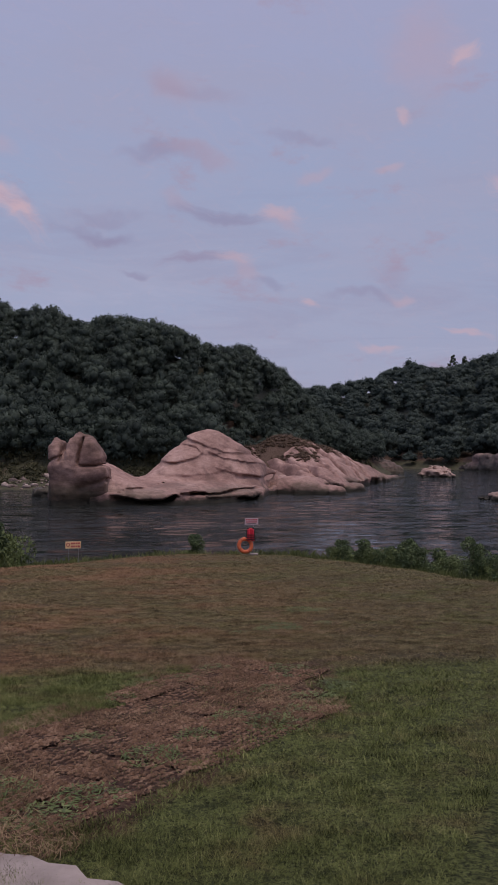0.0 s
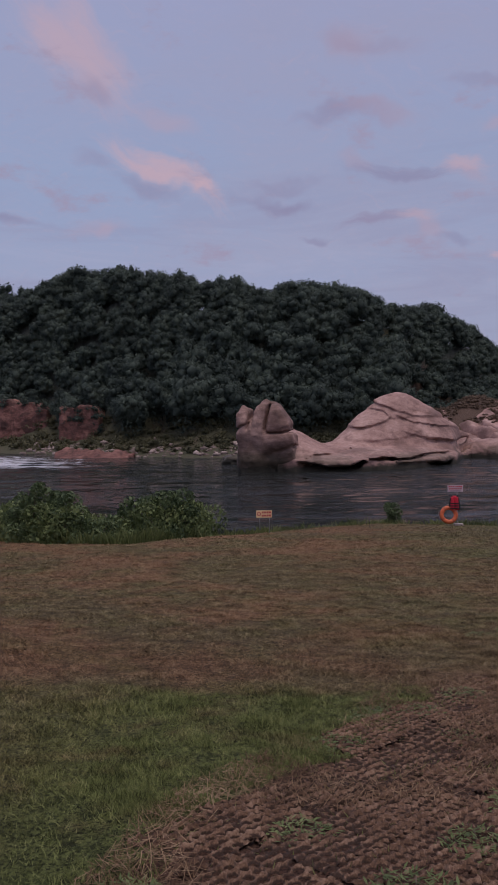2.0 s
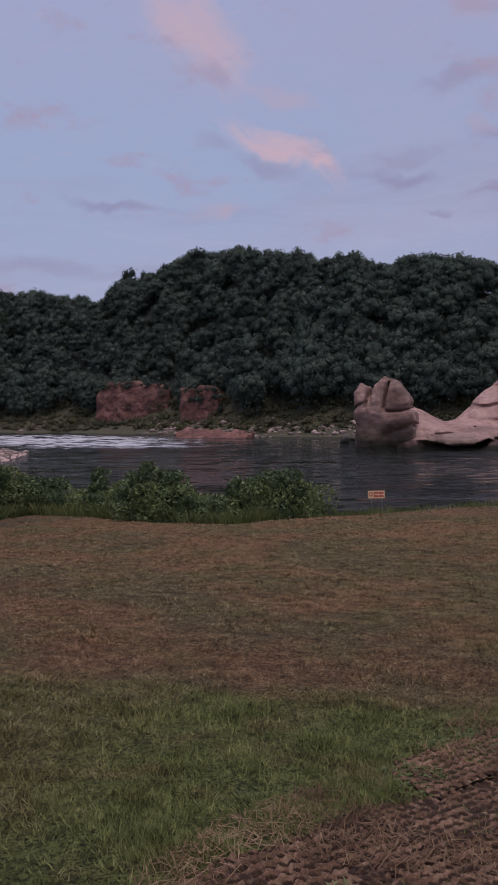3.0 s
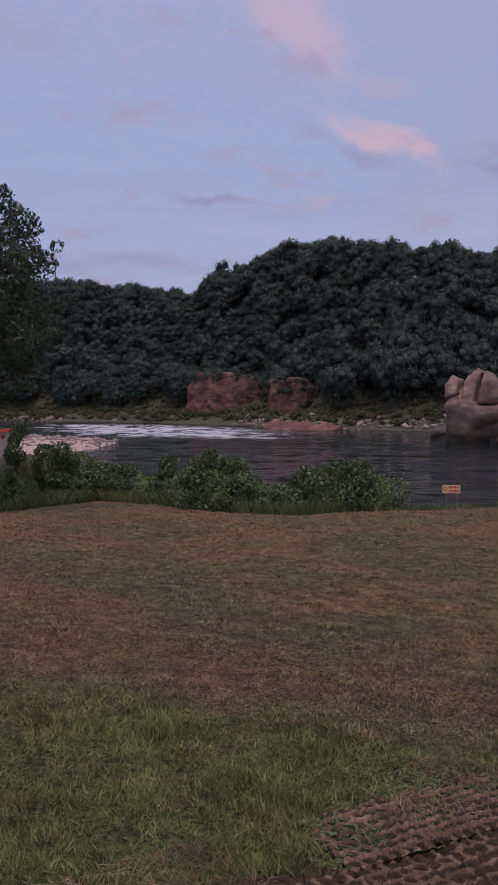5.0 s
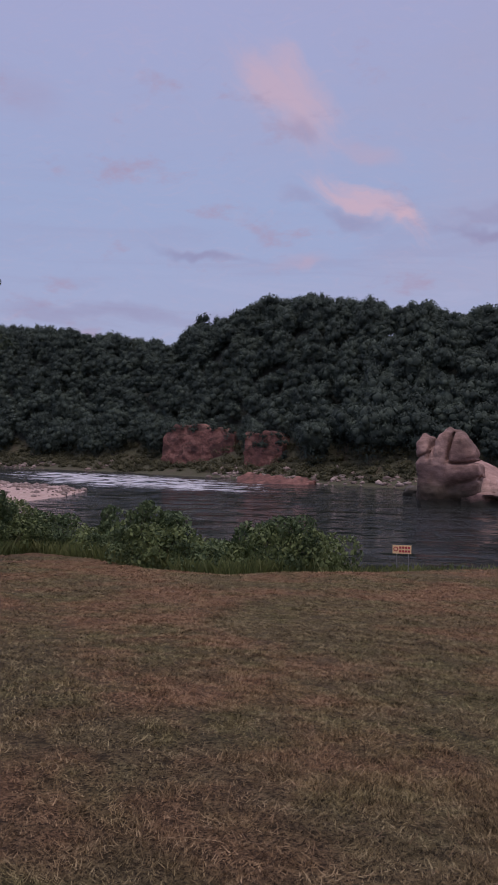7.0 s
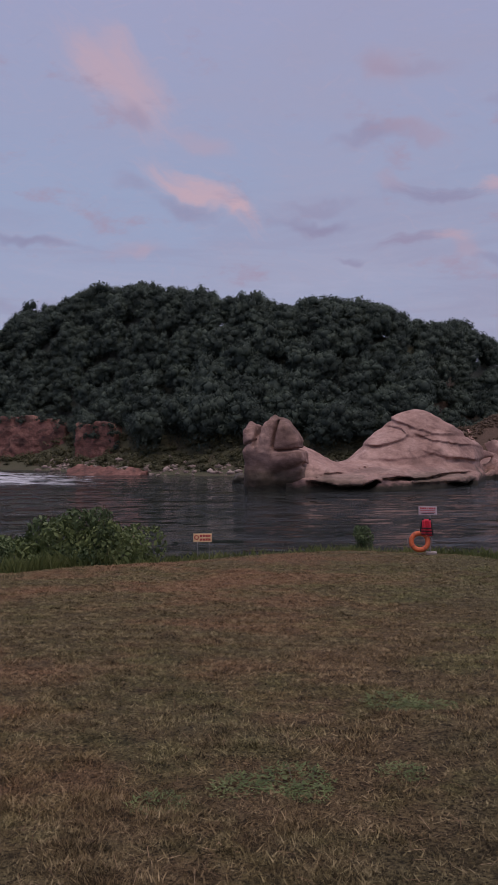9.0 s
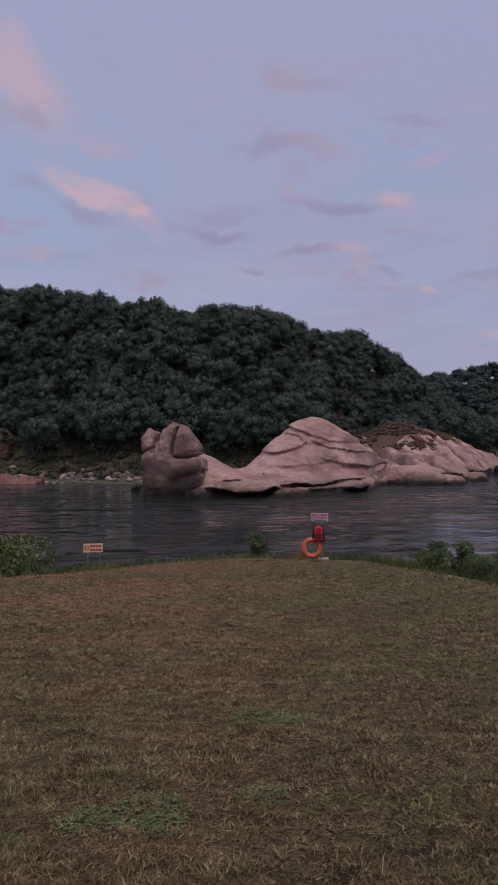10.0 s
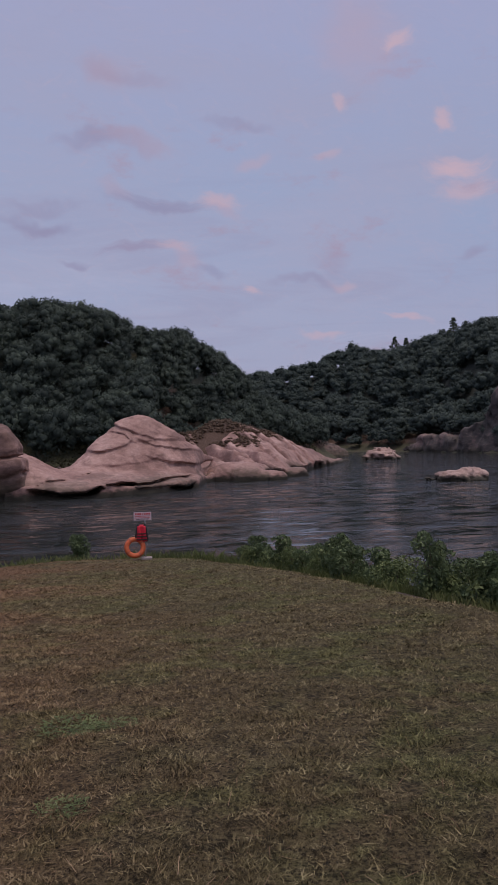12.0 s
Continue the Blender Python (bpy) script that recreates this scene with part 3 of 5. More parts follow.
tagged(link("gravel_bar", grid_mesh("gravel_bar", np.arange(-155, -50, 0.8), np.arange(44, 106, 0.7), bar_height, SAND)), "pale pinkish sand and gravel bar in the river", "gravel bar", kind="structure")

lx, ly = np.arange(-30, 14, 0.15), np.arange(-14, 27.2, 0.13)


def lawn_top(x, y):
    e = edge_distance(x, y)
    return lawn_height(x, y) - smooth(-0.35, 0.7, e) * 0.55


def lawn_mesh():
    me = grid_mesh("lawn", lx, ly, lawn_top, TURF)
    bm = bmesh.new()
    bm.from_mesh(me)
    co = np.array([v.co[:] for v in bm.verts])
    far = edge_distance(co[:, 0], co[:, 1]) > 0.75
    bmesh.ops.delete(bm, geom=[v for v, f in zip(bm.verts, far) if f], context="VERTS")
    bm.to_mesh(me)
    bm.free()
    return me


tagged(link("lawn", lawn_mesh()), "mown brownish lawn sloping down to the river", "lawn", kind="structure")

# ---------------------------------------------------------------- rocks in the river
def ellipsoid(X, Y, Z, c, r, turn=0.0, tip=0.0, power=2.0):
    x, y, z = X - c[0], Y - c[1], Z - c[2]
    ca, sa = math.cos(radians(turn)), math.sin(radians(turn))
    x, y = ca * x + sa * y, -sa * x + ca * y
    ct, st = math.cos(radians(tip)), math.sin(radians(tip))
    x, z = ct * x + st * z, -st * x + ct * z
    k = (np.abs(x / r[0]) ** power + np.abs(y / r[1]) ** power + np.abs(z / r[2]) ** power) ** (1 / power)
    return (k - 1) * min(r)


def join(a, b, k):
    h = np.clip(0.5 + 0.5 * (b - a) / k, 0, 1)
    return b + (a - b) * h - k * h * (1 - h)


def lattice(lo, hi, step):
    ax = [np.arange(a, b + step, step) for a, b in zip(lo, hi)]
    return np.meshgrid(*ax, indexing="ij")


def crack(X, Y, Z, a, b, width, deep):
    """A gap along the plane through the x-z line a-b, open to the front."""
    ux, uz = b[0] - a[0], b[1] - a[1]
    L = math.hypot(ux, uz)
    t = ((X - a[0]) * ux + (Z - a[1]) * uz) / L
    wob = 0.12 * fbm(X * 0.9, Z * 0.9, Y * 0.3, 2)
    n = np.abs(((X - a[0]) * uz - (Z - a[1]) * ux) / L + wob)
    on = smooth(-0.25, 0.15, t) * smooth(L + 0.25, L - 0.15, t)
    return deep * on * np.exp(-(n / width) ** 2)


def carve(f, X, Y, Z, change, reach=1.8):
    """Adds change(x, y, z) to the field, near its surface only."""
    near = np.abs(f) < reach
    f[near] += change(X[near], Y[near], Z[near])
    return f


def finish_rock(name, field, origin, step, ma, parent, label=""):
    verts, quads = surface_net(field, origin, step)
    return link(name, raw_mesh(name, verts, quads, ma), parent, label)


def head_rock(parent):
    lo, hi, s = (-21.0, 80.4, -1.2), (-10.8, 93.2, 9.7), 0.13
    X, Y, Z = lattice(lo, hi, s)
    X, Y, Z = X / 1.19, Y / 1.19, Z / 1.185
    wx = X + 0.22 * fbm(Y * 0.35, Z * 0.4, 2.0, 2) * smooth(0, 3, np.abs(Y - 70.5))
    top = np.interp(wx, [-17.2, -16.6, -16.3, -15.7, -15.1, -14.82, -14.68, -14.54, -14.1, -13.4, -12.6, -12.05, -11.3, -10.5, -9.8],
                    [3.9, 5.9, 6.5, 6.7, 6.5, 6.2, 5.4, 6.6, 7.1, 7.2, 7.12, 6.75, 5.6, 4.3, 3.4])
    dy = (Y - 73.0) / 3.0
    f = (Z - top + 1.5 * np.abs(dy) ** 3.4) * 0.62
    waist = 0.09 * np.exp(-((Z - 4.3) / 0.7) ** 2) - 0.05 * smooth(2.4, 0.4, Z)
    side = np.abs(wx + 13.35 + 0.02 * Z) - (2.92 - waist) + 0.35 * np.abs(dy) ** 3
    f = -join(-f, -side, 0.7)
    front = 70.35 + 0.9 * smooth(3.2, 1.2, Z) * smooth(-14.5, -12.8, X) + 0.45 * smooth(1.3, 0.2, Z) + 0.06 * Z
    f = -join(-f, -(front - Y), 0.8)

    def detail(x, y, z):
        g = 0.20 * fbm(x * 0.55, y * 0.55, z * 0.5, 4) + 0.30 * np.abs(vnoise(x * 0.55 + 7, y * 0.4, z * 0.45)) + 0.05 * fbm(x * 2.2, y * 2.2, z * 2.2, 2)
        g = g + 0.22 * np.exp(-((z - 3.9 - 0.25 * (x + 13)) / 0.25) ** 2) * smooth(-13.6, -12.6, x)
        g = g + crack(x, y, z, (-13.05, 6.7), (-13.35, 4.2), 0.14, 1.0) + crack(x, y, z, (-13.3, 3.95), (-10.2, 4.05), 0.12, 0.7)
        g = g + crack(x, y, z, (-14.62, 6.7), (-15.2, 4.4), 0.13, 0.5) + crack(x, y, z, (-13.4, 1.6), (-10.6, 2.6), 0.3, 0.35)
        return g + crack(x, y, z, (-16.4, 4.2), (-15.0, 4.9), 0.12, 0.3)
    f = carve(f, X, Y, Z, detail)
    return finish_rock("head_boulder", f, lo, s, MOSSY_ROCK, parent, "upright two-lobed boulder of pink rock")


def ledge(X, Y, Z, line, proud, recess, up=1.1, down=0.35, at=103.0):
    """A bed's lower edge along a line drawn at that distance: proud above it, cut back below, strong and weak by turns."""
    k = at / Y
    x, z = X * k + 0.25 * fbm(X * 0.5, Z * 0.5, 1.0, 2), 6.2 + (Z - 6.2) * k
    h = z - np.interp(x, line[0], line[1]) + 0.07 * fbm(X * 0.7, Y * 0.4, 3.0, 3)
    on = smooth(line[0][0] - 0.3, line[0][0] + 0.9, x) * smooth(line[0][-1] + 0.3, line[0][-1] - 0.9, x)
    on = on * (0.2 + 0.9 * smooth(-0.5, 0.6, fbm(X * 0.38, line[1][0] * 7.0, Y * 0.1, 2)))
    above = smooth(-0.06, 0.16, h)
    return -on * (above * proud * np.exp(-np.maximum(h, 0) / up) - (1 - above) * recess * np.exp(np.minimum(h, 0) / down))


def plate(X, Y, Z, across, high, wide, tall, tip, thick, at=103.0):
    """A sheet of rock left lying on the slope, thickest at its lower rim, its outline drawn at that distance."""
    k = at / Y
    x, z = X * k - across + 0.3 * fbm(X * 0.45, Z * 0.5, across, 2), 6.2 + (Z - 6.2) * k - high + 0.22 * fbm(X * 0.4, Z * 0.4, high, 3)
    c, s = math.cos(radians(tip)), math.sin(radians(tip))
    x, z = (c * x + s * z) / wide, (-s * x + c * z) / tall
    far = (np.abs(x) ** 2.4 + np.abs(z) ** 2.4) ** (1 / 2.4)
    return thick * smooth(1.06, 0.90, far) * np.clip(0.55 - 0.5 * z, 0.08, 1.0)


CAP = ([-2.3, -1.3, 0.4, 2.2, 3.9, 5.9], [8.78, 8.38, 7.91, 7.07, 6.79, 6.45])
BAND = ([-4.9, -3.5, -2.3, -1.3, -0.8, 0.4, 2.1], [7.44, 7.5, 7.15, 6.13, 6.0, 6.17, 6.27])
OVER = ([3.5, 4.6, 6.4, 7.9, 9.2], [3.06, 3.19, 3.2, 2.91, 3.39])
SEAM = ([1.1, 2.6, 3.8], [4.95, 3.99, 3.26])
SPLIT = ([-14.3, -12.4, -10.0, -8.0, -6.1], [0.42, 1.03, 1.22, 1.66, 2.24])
LIP = ([-4.7, -3.7, -1.7, -0.2, 1.3, 3.3, 5.3, 6.8], [0.41, 0.55, 0.75, 0.59, 0.67, 1.13, 1.45, 1.47])
UNDER = ([-15.1, -12.2, -10.3, -7.4, -5.2, -4.2, -2.7, -1.2, -0.2, 2.5, 6.3, 7.7], [0.12, -0.21, -0.63, -0.52, 0.34, -0.06, 0.53, 0.61, -0.04, 0.01, 0.03, 0.63])


def body_rock(parent):
    lo, hi, s = (-14.6, 82.5, -1.2), (16, 122, 11.2), 0.18
    X, Y, Z = lattice(lo, hi, s)
    edge = np.interp(X, [-15, -12.4, -10, -6.2, -3.3, -0.2, 2.4, 5.3, 7.6, 8.4, 9.6, 16], [84.8, 85.4, 86.0, 86.8, 88.4, 91.4, 93.6, 96.6, 100.4, 106, 112, 124])
    edge = edge + 0.5 * fbm(X * 0.42, 2.0, Z * 0.2, 3)
    v = (Y - edge) * 0.84
    lip = np.interp(X, [-14, -12, -7, -2, 2.4, 7.6], [1.9, 1.55, 1.2, 1.25, 1.3, 1.15])
    shelf = lip + 0.19 * np.clip(v, 0, 8) + np.interp(X, [-14, -12.2, -9.0], [1.9, 1.2, 0.0]) * smooth(0.1, 2.4, v) + 0.14 * fbm(X * 0.42, Y * 0.25, 6.0, 2)
    yr = np.interp(X, [-14, -9.5, -5, 0, 5, 9.4, 16], [95, 98, 102, 104.7, 107.5, 113, 122])
    zr = np.interp(X, [-14, -10.2, -8.9, -7.2, -5.8, -4.3, -2.5, -1.0, -0.3, 0.6, 1.8, 5.0, 7.1, 9.4, 13, 16], [2.4, 2.8, 3.1, 4.6, 6.1, 7.3, 8.6, 9.35, 9.6, 9.45, 8.9, 7.0, 5.5, 4.2, 3.2, 2.2])
    back = edge + np.interp(X, [-14, -7, 2.4, 6, 9.4], [9.5, 9.2, 7.6, 4.6, 3.0])
    u = np.clip((Y - back) / np.maximum(yr - back, 1.8), 0, 1)
    h = shelf + np.maximum(zr - shelf, -2) * (0.75 * u + 0.25 * np.sin(u * np.pi / 2))
    h = h - np.where(Y > yr, 0.05 * (Y - yr) ** 2, 0)
    f = (Z - h) * 0.76
    f = -join(-f, v + 0.2, 0.3)
    beds = ((CAP, 0.06, 0.16, 1.2, 0.25), (BAND, 0.10, 0.35, 1.0, 0.35), (OVER, 0.2, 2.0, 1.0, 1.3),
            (SEAM, 0.12, 0.25, 0.8, 0.3), (SPLIT, 0.10, 0.30, 0.8, 0.16), (LIP, 0.20, 0.5, 0.9, 0.30), (UNDER, 0.25, 1.3, 0.7, 1.4))

    def detail(x, y, z):
        g = 0.16 * fbm(x * 0.3, y * 0.3, z * 0.5, 3) + 0.06 * fbm(x * 1.1, y * 1.1, z * 1.3, 3) - 0.10 * np.abs(vnoise(x * 0.5, y * 0.5, z * 0.9))
        for line, proud, recess, up, down in beds:
            g = g + ledge(x, y, z, line, proud, recess, up, down)
        for across, high, wide, tall, tip, thick in ((1.1, 8.3, 5.6, 1.35, -14, 0.55), (-4.1, 6.3, 3.1, 1.25, 13, 0.5), (4.0, 5.95, 4.8, 0.7, -11, 0.5), (5.4, 4.4, 4.7, 1.15, -6, 0.6), (-2.2, 4.4, 5.6, 1.3, 6, 0.28)):
            g = g - plate(x, y, z, across, high, wide, tall, tip, thick)
        return g
    f = carve(f, X, Y, Z, detail)
    return finish_rock("dome", f, lo, s, PINK_ROCK, parent, "bedded pink rock dome above a low shelf")


RIDGE_X = [6, 10, 13, 15.3, 19.2, 22, 26.6, 34.2, 44, 54, 60]
RIDGE_FOOT = [121, 125, 121, 119, 118.5, 121, 131, 149, 171, 196, 210]
RIDGE_DEEP = [14, 16, 26, 28, 29, 27, 22, 12, 6, 4, 3]
RIDGE_TOP = [7.2, 7.6, 8.4, 8.7, 8.8, 8.3, 7.3, 4.8, 1.5, 0.3, 0.1]


def ridge_top(x, y):
    """Height of the sheet of rock that slopes down to the water, and how far up it a place lies."""
    foot = np.interp(x, RIDGE_X, RIDGE_FOOT)
    deep = np.interp(x, RIDGE_X, RIDGE_DEEP)
    u = np.clip((y - foot) / deep, 0, 1)
    crest = np.interp(x, RIDGE_X, RIDGE_TOP)
    lip = np.minimum(np.interp(x, [6, 20, 34, 44, 54], [1.6, 1.5, 1.1, 0.6, 0.2]), crest)
    h = lip + (crest - lip) * (0.6 * u + 0.4 * np.sin(u * np.pi / 2))
    return h - np.where(u >= 1, 0.06 * (y - foot - deep) ** 2, 0), u, y - foot


def groove(x, y, a, b, width, deep):
    ux, uy = b[0] - a[0], b[1] - a[1]
    L = math.hypot(ux, uy)
    t = ((x - a[0]) * ux + (y - a[1]) * uy) / L
    n = ((x - a[0]) * uy - (y - a[1]) * ux) / L + 0.5 * fbm(x * 0.35, y * 0.35, 2.0, 3)
    on = smooth(-0.6, 0.8, t) * smooth(L + 0.6, L - 0.8, t)
    return on * (deep * np.exp(-(n / width) ** 2) - 0.45 * deep * np.exp(-((n + 2.2 * width) / (1.8 * width)) ** 2))


def ridge_rock(parent):
    lo, hi, s = (7, 110, -1.2), (57, 204, 9.8), 0.3
    X, Y, Z = lattice(lo, hi, s)
    h, u, v = ridge_top(X[:, :, :1], Y[:, :, :1])
    f = (Z - h) * 0.85
    cave = np.interp(X[:, :, :1], [8, 14, 20, 24, 27, 31, 36, 42, 50], [0.6, 1.6, 1.8, 0.7, 1.9, 0.8, 1.8, 1.2, 0.3]) * (0.7 + 0.6 * fbm(X[:, :, :1] * 0.5, 1.0, 3.0, 2))
    v = v - 1.6 * fbm(X[:, :, :1] * 0.3, 4.0, 1.0, 3)
    f = -join(-f, v * 0.8 - 1.5 * cave * smooth(1.5, 0.8, Z) + 0.2, 0.35)
    f = join(f, ellipsoid(X, Y, Z, (14.6, 117.8, -0.3), (4.6, 4.4, 2.9), -12, 4, 3.0), 0.3)
    f = np.minimum(f, ellipsoid(X, Y, Z, (18.9, 115.4, -0.5), (3.6, 2.4, 1.7), -16, 5, 2.8))
    f = np.minimum(f, ellipsoid(X, Y, Z, (24.5, 125.5, -0.5), (2.8, 3.2, 1.7), -40, 6, 2.6))

    def detail(x, y, z):
        q, t = 0.9 * x - 0.43 * y, 0.43 * x + 0.9 * y
        q = q + 1.2 * fbm(x * 0.12, y * 0.12, 3.0, 2)
        bed = q * 0.30 + 0.9 * vnoise(x * 0.1, y * 0.1, z * 0.1)
        bed = bed - np.floor(bed)
        g = 0.20 * fbm(x * 0.22, y * 0.16, z * 0.4, 4) + 0.10 * fbm(x * 0.9, y * 0.6, z * 1.0, 3) + 0.12 * np.abs(vnoise(q * 0.5, t * 0.12, z * 0.5))
        g = g + 0.26 * smooth(0.0, 0.7, bed) * smooth(1.0, 0.88, bed) * smooth(-0.3, 0.3, vnoise(q * 0.2, t * 0.10, 7.0)) - 0.15
        for a, b, w, d in (((14.0, 131), (20.8, 119.5), 0.30, 0.55), ((20.5, 146), (25.5, 133), 0.34, 0.55), ((17.0, 139), (23.0, 126), 0.28, 0.4), ((25.5, 150), (30.5, 140), 0.34, 0.5),
                           ((11.0, 132), (15.5, 121.5), 0.4, 0.7), ((29.5, 154), (35.0, 149), 0.36, 0.45), ((19.0, 128), (27.5, 131.5), 0.30, 0.4), ((26, 141), (34, 150), 0.32, 0.4), ((14.5, 124.5), (19.5, 123), 0.3, 0.5)):
            g = g + groove(x, y, a, b, w * 1.1, d * 1.9)
        return g
    f = carve(f, X, Y, Z, detail, 2.2)
    return finish_rock("tail_ridge", f, lo, s, PINK_ROCK, parent, "low pink rock ridge running out into the water")


outcrop = tagged(new("rock_outcrop"), "pink weathered rock outcrop standing in the river", "rock")
outcrop.location = (-15.5, 87, 0)
for made in (head_rock(outcrop), body_rock(outcrop), ridge_rock(outcrop)):
    made.matrix_parent_inverse = Matrix.Translation((15.5, -87, 0))


def boulder(name, centre, radii, ma, seed, label, step=0.25, blobs=3, category="rock"):
    """A lumpy boulder of joined rounded blocks, half sunk where it stands."""
    r = random.Random(seed)
    m = max(radii) * 1.7
    lo = (-m, -m, -0.8)
    X, Y, Z = lattice(lo, (m, m, radii[2] * 1.6), step)
    f = ellipsoid(X, Y, Z, (0, 0, 0), radii, r.uniform(-20, 20), r.uniform(-8, 8), 2.6)
    for _ in range(blobs):
        k = r.uniform(0.4, 0.7)
        f = join(f, ellipsoid(X, Y, Z, (r.uniform(-0.8, 0.8) * radii[0], r.uniform(-0.6, 0.6) * radii[1], r.uniform(-0.1, 0.45) * radii[2]), [q * k for q in radii], r.uniform(-40, 40), r.uniform(-20, 20), 2.4), 0.2)
    f = f + 0.28 * min(radii) * fbm(X * 0.9 + seed, Y * 0.9, Z * 1.2, 4)
    verts, quads = surface_net(f, lo, step)
    ob = link(name, raw_mesh(name, verts, quads, ma))
    ob.location = centre
    return tagged(ob, label, category)


boulder("river_rock", (44.0, 101.5, 0), (3.3, 2.2, 1.5), PALE_ROCK, 5, "pale rounded rock lying in the river", 0.2, 6)
boulder("river_rock", (66.5, 206, 0), (4.2, 3.8, 2.8), PALE_ROCK, 9, "pale rock hump far out in the river", 0.4, 3)


def cliff(name, x0, x1, y, rise, foot, ma, label, seed, depth=5.0, lean=0.12, place=None, craggy=1.0):
    """A broken rock face with blocky jointing."""
    s = max(0.22, (x1 - x0) / 90)
    lo = (x0 - 1.5, y - 2.5, foot - 1.0)
    X, Y, Z = lattice(lo, (x1 + 1.5, y + depth, max(rise[1]) + 1.6), s)
    top = np.interp(X, *rise)
    big = max(1.0, (x1 - x0) / 30)
    mid, half = (x0 + x1) / 2, (x1 - x0) / 2
    edge = np.maximum(np.abs(X - mid) - half, Z - top - 0.8 * big * fbm(X * 0.4 / big, seed, 0.0, 3))
    face = (y + (Z - foot) * lean) - Y
    q = 1 / big
    block = big * (0.30 * np.abs(vnoise(X * 0.8 * q + seed, Y * 0.5 * q, Z * 0.7 * q)) + 0.28 * fbm(X * 0.35 * q, Y * 0.3 * q + seed, Z * 0.3 * q, 3) + 0.22 * np.abs(fbm(X * 1.5 * q, Y * 1.2 * q, Z * 1.1 * q, 3)))
    block = block + 0.45 * np.abs(fbm(X * 0.6, Y * 0.6 + seed, Z * 0.45, 4)) * (big > 2)
    block = block * craggy + (craggy - 1) * 1.6 * np.abs(vnoise(X * 0.22, Y * 0.2, Z * 0.07 + seed))
    f = np.maximum(np.maximum(edge, face), Y - (y + depth - 0.8)) + block
    verts, quads = surface_net(f, lo, s)
    ob = link(name, raw_mesh(name, verts, quads, ma))
    if place:
        ob.matrix_world = place
    return tagged(ob, label, "cliff")


cliff("cliff", -92.6, -74.0, 152.0, ([-93, -89, -83, -78, -74], [9.4, 10.6, 11.2, 10.4, 9.2]), 1.6, RED_ROCK, "red broken rock face below the wooded hill", 3.0, 8.0)
cliff("cliff", -66.2, -57.4, 140.0, ([-66, -62, -57], [9.2, 9.6, 7.8]), 2.4, RED_ROCK, "smaller dark red rock face beside the first", 8.0, 8.0)
cliff("cliff", 0, 84, 0, ([0, 8, 18, 27, 36, 51, 61, 66, 84], [0.3, 4, 9, 9.5, 8.5, 12, 20, 23, 28]), -0.6, GREY_ROCK, "grey and pink cliff above the water across the bend", 17.0, 34.0, 0.08,
      Matrix.Translation((105.5, 308, 0)) @ Matrix.Rotation(radians(-78.4), 4, "Z"), 1.7)
boulder("river_rock", (-22.9, 101.0, 0.1), (1.7, 1.3, 1.1), GREY_ROCK, 31, "dark boulder in the shallows behind the head", 0.2, 3)
cliff("rock_ledge", -58.5, -44.5, 118.5, ([-58, -52, -44.5], [1.3, 1.5, 0.9]), -0.4, RED_ROCK, "low red rock ledge along the far waterline", 21.0, 5.0, 1.6)
cliff("cliff", 46, 66, 236, ([46, 52, 58, 66], [5, 8, 7, 1]), -0.5, GREY_ROCK, "low grey rock bank beyond the ridge", 25.0, 14.0, 0.6)


def cobbles(name, n, seed, spot_of, lo, hi, ma, label):
    """Loose stones: small lumpy blocks strewn over a strip."""
    r = np.random.default_rng(seed)
    bm = bmesh.new()
    bmesh.ops.create_icosphere(bm, subdivisions=1, radius=1.0)
    base = np.array([v.co[:] for v in bm.verts])
    tri = np.array([[v.index for v in f.verts] for f in bm.faces])
    bm.free()
    x, y, z = spot_of(r, n)
    vs, fs = [], []
    for i in range(len(x)):
        k = lo * (hi / lo) ** (r.random() ** 2.2)
        a = r.uniform(0, 6.28)
        p = base * (0.75 + 0.5 * r.random((len(base), 1))) * np.array([1.25, 0.9, 0.6]) * k
        p = np.stack([p[:, 0] * math.cos(a) - p[:, 1] * math.sin(a), p[:, 0] * math.sin(a) + p[:, 1] * math.cos(a), p[:, 2]], -1)
        vs.append(p + np.array([x[i], y[i], z[i] + 0.15 * k]))
        fs.append(tri + len(base) * i)
    return tagged(link(name, raw_mesh(name, np.concatenate(vs), np.concatenate(fs), ma, False)), label, "stones", kind="stuff")


def on_bar(r, n):
    x, y = r.uniform(-130, -56, n), r.uniform(58, 98, n)
    z = bar_height(x, y)
    keep = (z > -0.02) & (r.random(n) < smooth(68, 84, y + 0.2 * (x + 65)) * 0.9 + 0.06)
    return x[keep], y[keep], z[keep]


def on_shore(r, n):
    x = r.uniform(-170, 0, n)
    y = np.interp(x, SHORE_X, SHORE_Y) + r.normal(1.6, 2.6, n) + 1.6
    z = ground_height(x, y)
    keep = (z > -0.15) & (fbm(x * 0.09, 1.0, 0.0, 2) > 0.05)
    return x[keep], y[keep], z[keep]


cobbles("bar_stones", 5000, 5, on_bar, 0.12, 0.5, STONE, "rounded pinkish stones strewn on the gravel bar")
cobbles("shore_stones", 1800, 6, on_shore, 0.14, 0.75, STONE, "loose stones along the far waterline")
